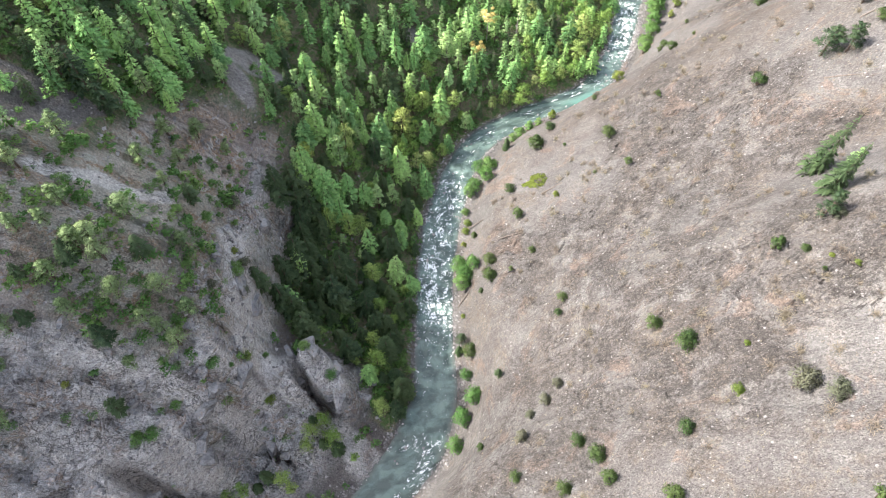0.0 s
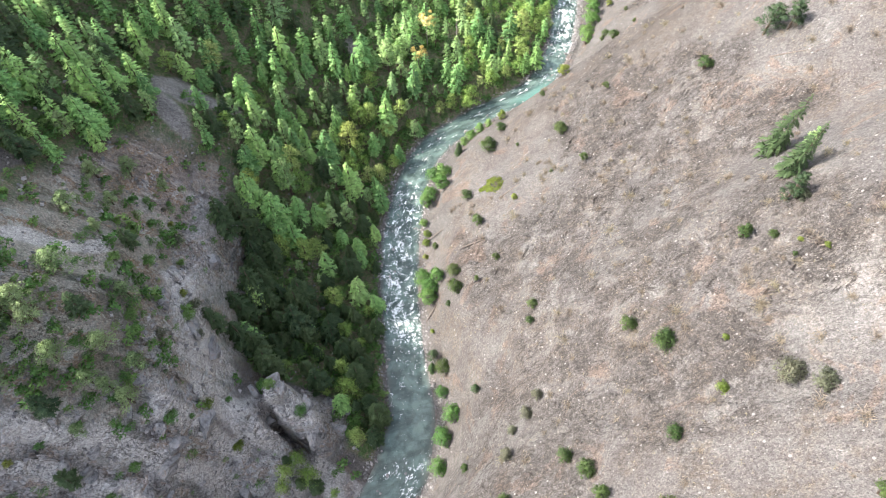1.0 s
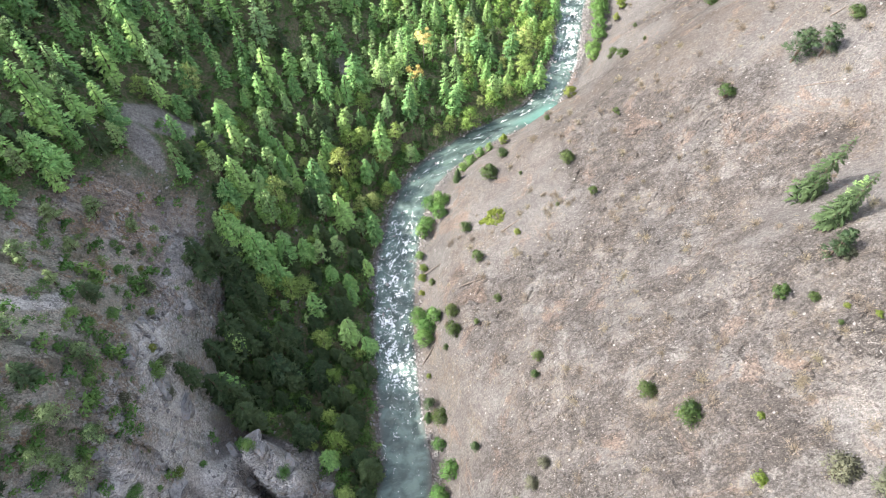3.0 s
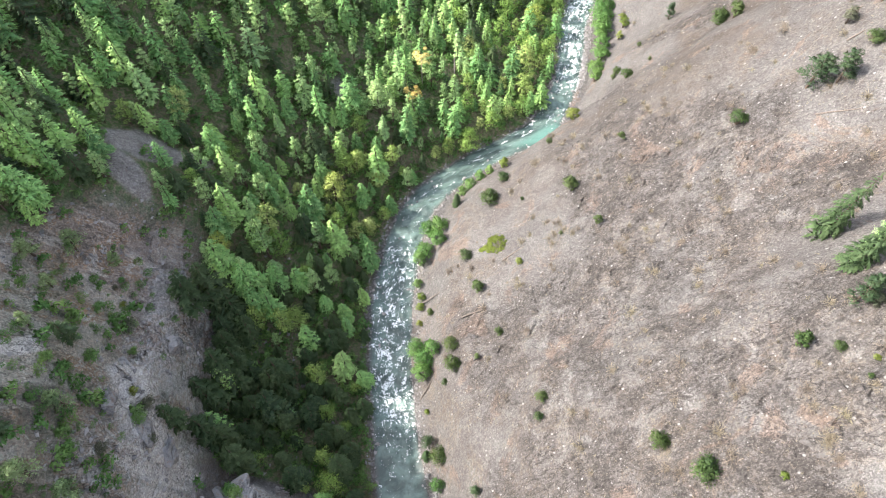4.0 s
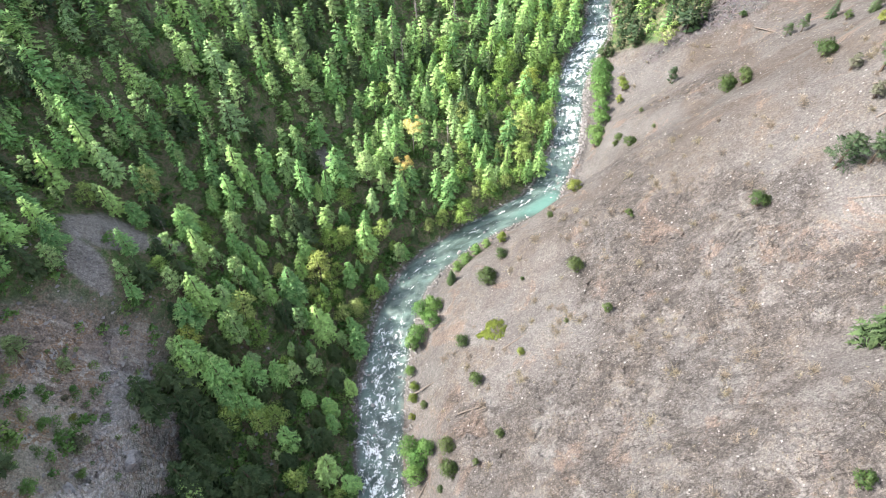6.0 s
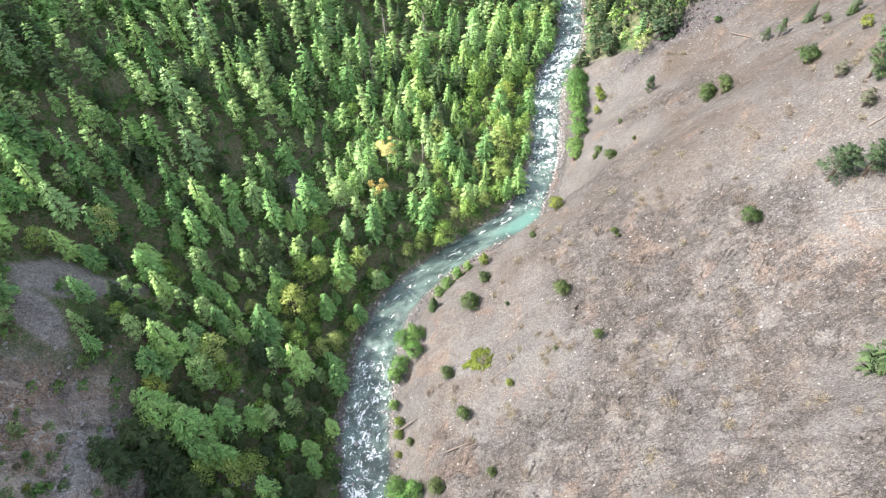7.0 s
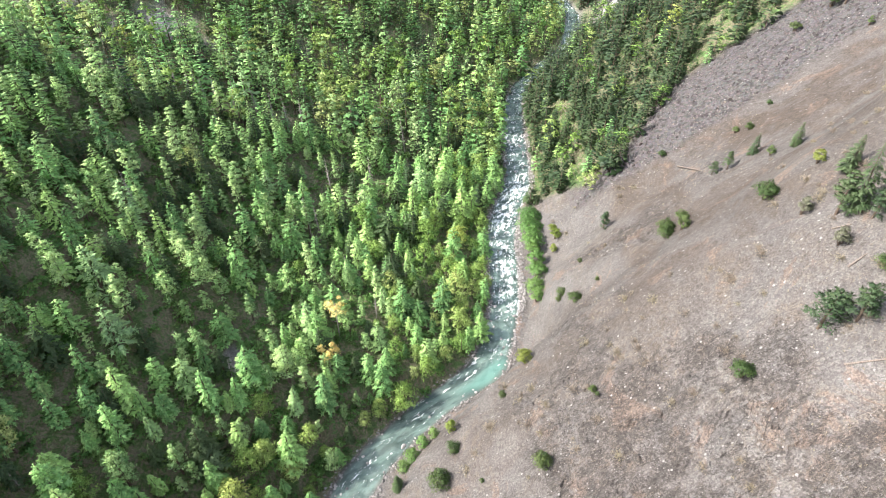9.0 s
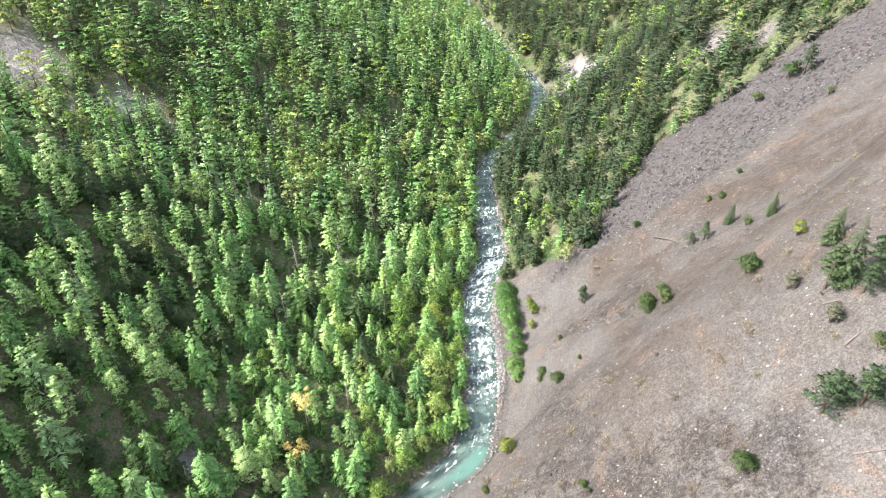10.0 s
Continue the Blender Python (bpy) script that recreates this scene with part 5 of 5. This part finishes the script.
while made < 70:
    x, y = crag_rng.uniform(20, 200), crag_rng.uniform(24, 300)
    d = x - float(river_x(np.array([y]))[0])
    if d < 22 or d > 160 or crag_rng.uniform() > float(right_rock(np.array([x]), np.array([y]))[0]) - 0.3 or tree_line(np.array([x]), np.array([y]))[0] > -25:
        continue
    s = crag_rng.uniform(1.1, 2.6)
    ob = new("crag", RIB_CRAGS[made % 4])
    ob.matrix_basis = pose(x, y, ground_z(x, y) - 0.22 * s, crag_rng.uniform(-15, 15), -40 + crag_rng.uniform(-15, 15), crag_rng.uniform(-50, 50)) @ Matrix.Diagonal((s * 1.5, s * 0.8, s * 0.6, 1))
    tagged(ob, "low dark crag of broken rock in the gravel slope", "rock", "slope crags")
    made += 1

for x, y, s in ((-33, 82, 6), (-36, 92, 7), (-44, 96, 6), (-50, 90, 7), (-30, 88, 5), (-46, 84, 5.5), (-56, 96, 7), (-62, 92, 8), (-58, 84, 7)):
    ob = new("crag", WALL_CRAGS[int(s * 10) % 6])
    ob.matrix_basis = pose(x, y, ground_z(x, y) - 0.28 * s, crag_rng.uniform(-25, 25), 25 + crag_rng.uniform(-25, 25), crag_rng.uniform(-60, 60)) @ Matrix.Diagonal((s, s * 1.3, s * 0.9, 1))
    tagged(ob, "grey fractured crag on the rocky knoll", "rock", "knoll crags")
# Talus blocks.
x, y = stone_rng.uniform(150, 330, 26000), stone_rng.uniform(295, 372, 26000)
keep = stone_rng.uniform(size=len(x)) < talus_mask(x, y) * 0.75
x, y = x[keep][:6500], y[keep][:6500]
stones("talus_blocks", "field of loose angular grey-pink talus blocks", x, y, 0.35 + 1.1 * stone_rng.uniform(size=len(x)) ** 3, stone_rng, CHIPS, TALUS)
# Loose stones of the dry slope, denser on the ribs and in runnels.
x, y = stone_rng.uniform(0, 235, 60000), stone_rng.uniform(18, 345, 60000)
d = x - river_x(y)
keep = (d > river_w(y) * 1.1) & (d < 175) & (tree_line(x, y) < 0) & (stone_rng.uniform(size=len(x)) < 0.18 + 0.4 * right_rock(x, y) + 0.5 * smooth(0.1, 0.3, fbm(x + y, y - x, 22, 3)))
x, y = x[keep][:9000], y[keep][:9000]
stones("slope_stones", "scattered loose stones on the gravel slope", x, y, 0.18 + 0.85 * stone_rng.uniform(size=len(x)) ** 5, stone_rng, CHIPS, SCREE, 0.1)
# Rubble of the rock wall.
x, y = stone_rng.uniform(-125, -25, 16000), stone_rng.uniform(22, 195, 16000)
keep = stone_rng.uniform(size=len(x)) < 0.15 + 0.45 * cliff_mask(x, y)
x, y = x[keep][:5000], y[keep][:5000]
stones("wall_rubble", "loose grey rubble on the ledges of the rock wall", x, y, 0.4 + 2.2 * stone_rng.uniform(size=len(x)) ** 3, stone_rng, CHIPS, STONE, 0.05)
# Cobbles along both banks.
y = stone_rng.uniform(25, 470, 7000)
side = np.where(stone_rng.uniform(size=len(y)) < 0.5, -1, 1)
x = river_x(y) + side * river_w(y) * (0.9 + 0.5 * stone_rng.uniform(size=len(y)) ** 1.5)
stones("bank_cobbles", "grey cobbles along the creek's banks", x, y, 0.35 + 1.6 * stone_rng.uniform(size=len(y)) ** 3, stone_rng, CHIPS, STONE)
# Gravel bar at the upper bend.
y = stone_rng.uniform(283, 345, 900)
x = river_x(y) + river_w(y) * stone_rng.uniform(0.75, 1.5, len(y))
stones("bar_stones", "pale stones of the gravel bar in the creek", x, y, 0.3 + 1.3 * stone_rng.uniform(size=len(y)) ** 3, stone_rng, ROUGH, STONE)
# Boulders standing in the white water.
for k in range(190):
    y = stone_rng.uniform(52, 470) if k > 60 else stone_rng.uniform(225, 420)
    w = float(river_w(np.array([y]))[0])
    u = stone_rng.uniform(-1, 1)
    u = np.sign(u) * abs(u) ** 0.45
    x = float(river_x(np.array([y]))[0]) + u * w * 0.98
    s = stone_rng.uniform(0.7, 1.5) * (1.5 if k % 9 == 0 else 1.0)
    if 70 < y < 128 and abs(u) < 0.85:
        continue
    ob = new("boulder", FINE[k % 6])
    ob.matrix_basis = pose(x, y, float(water_z(np.array([y]))[0]) + 0.05 + (0.5 if abs(u) > 0.92 else 0.0), stone_rng.uniform(-20, 20), stone_rng.uniform(-20, 20), stone_rng.uniform(0, 360)) @ Matrix.Diagonal((s * 1.3, s, s * 0.9, 1))
    tagged(ob, "grey rounded boulder in the white water", "boulder", "creek boulders")

# ---------------------------------------------------------------- undergrowth
under_rng = np.random.RandomState(41)
SPECIES["under"] = [(None, shrub_arrays(under_rng, 4.0, 2.2, 7, 7, 0.58)[1], UNDER, BARK, 4.0) for _ in range(3)]
x, y = under_rng.uniform(-140, 140, 22000), under_rng.uniform(25, 390, 22000)
d = x - river_x(y)
keep = (d < -river_w(y) - 1) & (under_rng.uniform(size=len(x)) < 0.42 * woods(x, y) + 0.10 * (1 - cliff_mask(x, y)))
x, y = x[keep][:2800], y[keep][:2800]
stuff("undergrowth", "green bushes and saplings between the trees", "undergrowth", [("under", int(under_rng.randint(3)), px, py, under_rng.uniform(1.4, 5.2), under_rng.uniform(0.9, 1.6)) for px, py in zip(x, y)])
# Small shrubs on the ledges and soil of the rocky side.
SPECIES["low_shrub"] = [(None, shrub_arrays(under_rng, 4.0, 2.6, 11, 15, 0.34)[1], UNDER, BARK, 4.0) for _ in range(3)]
x, y = under_rng.uniform(-140, -40, 6000), under_rng.uniform(28, 195, 6000)
keep = (under_rng.uniform(size=len(x)) < np.maximum(0.9 * dry_slope(x, y), 0.35 * cliff_mask(x, y)) * smooth(-0.2, 0.25, fbm(x, y, 16, 3))) & (wash_mask(x, y) < 0.3) & (river_x(y) - x > 45)
x, y = x[keep][:260], y[keep][:260]
stuff("slope_bushes", "small green bushes on ledges of the rocky side", "bushes", [("low_shrub", int(under_rng.randint(3)), px, py, 0.9 + 2.4 * under_rng.uniform() ** 2, under_rng.uniform(0.9, 1.5)) for px, py in zip(x, y)])
# Low tufts on the dry slope.
SPECIES["tuft"] = []
for k in range(2):
    v, f = dry_shrub_mesh(np.random.RandomState(50 + k), 24, 0.11)
    SPECIES["tuft"].append((None, (v, f, np.clip(v[:, 2], 0, 1), crown_normals(v)), TWIG, BARK, 1.2))
x, y = under_rng.uniform(0, 235, 9000), under_rng.uniform(20, 335, 9000)
d = x - river_x(y)
keep = (d > 16) & (d < 170) & (tree_line(x, y) < -8) & (under_rng.uniform(size=len(x)) < smooth(-0.1, 0.25, fbm(x, y, 30, 3)))
x, y = x[keep][:2600], y[keep][:2600]
stuff("dry_tufts", "small dry tufts dotted over the gravel", "dry grass", [("tuft", int(under_rng.randint(2)), px, py, under_rng.uniform(0.3, 0.75), 1.3) for px, py in zip(x, y)])
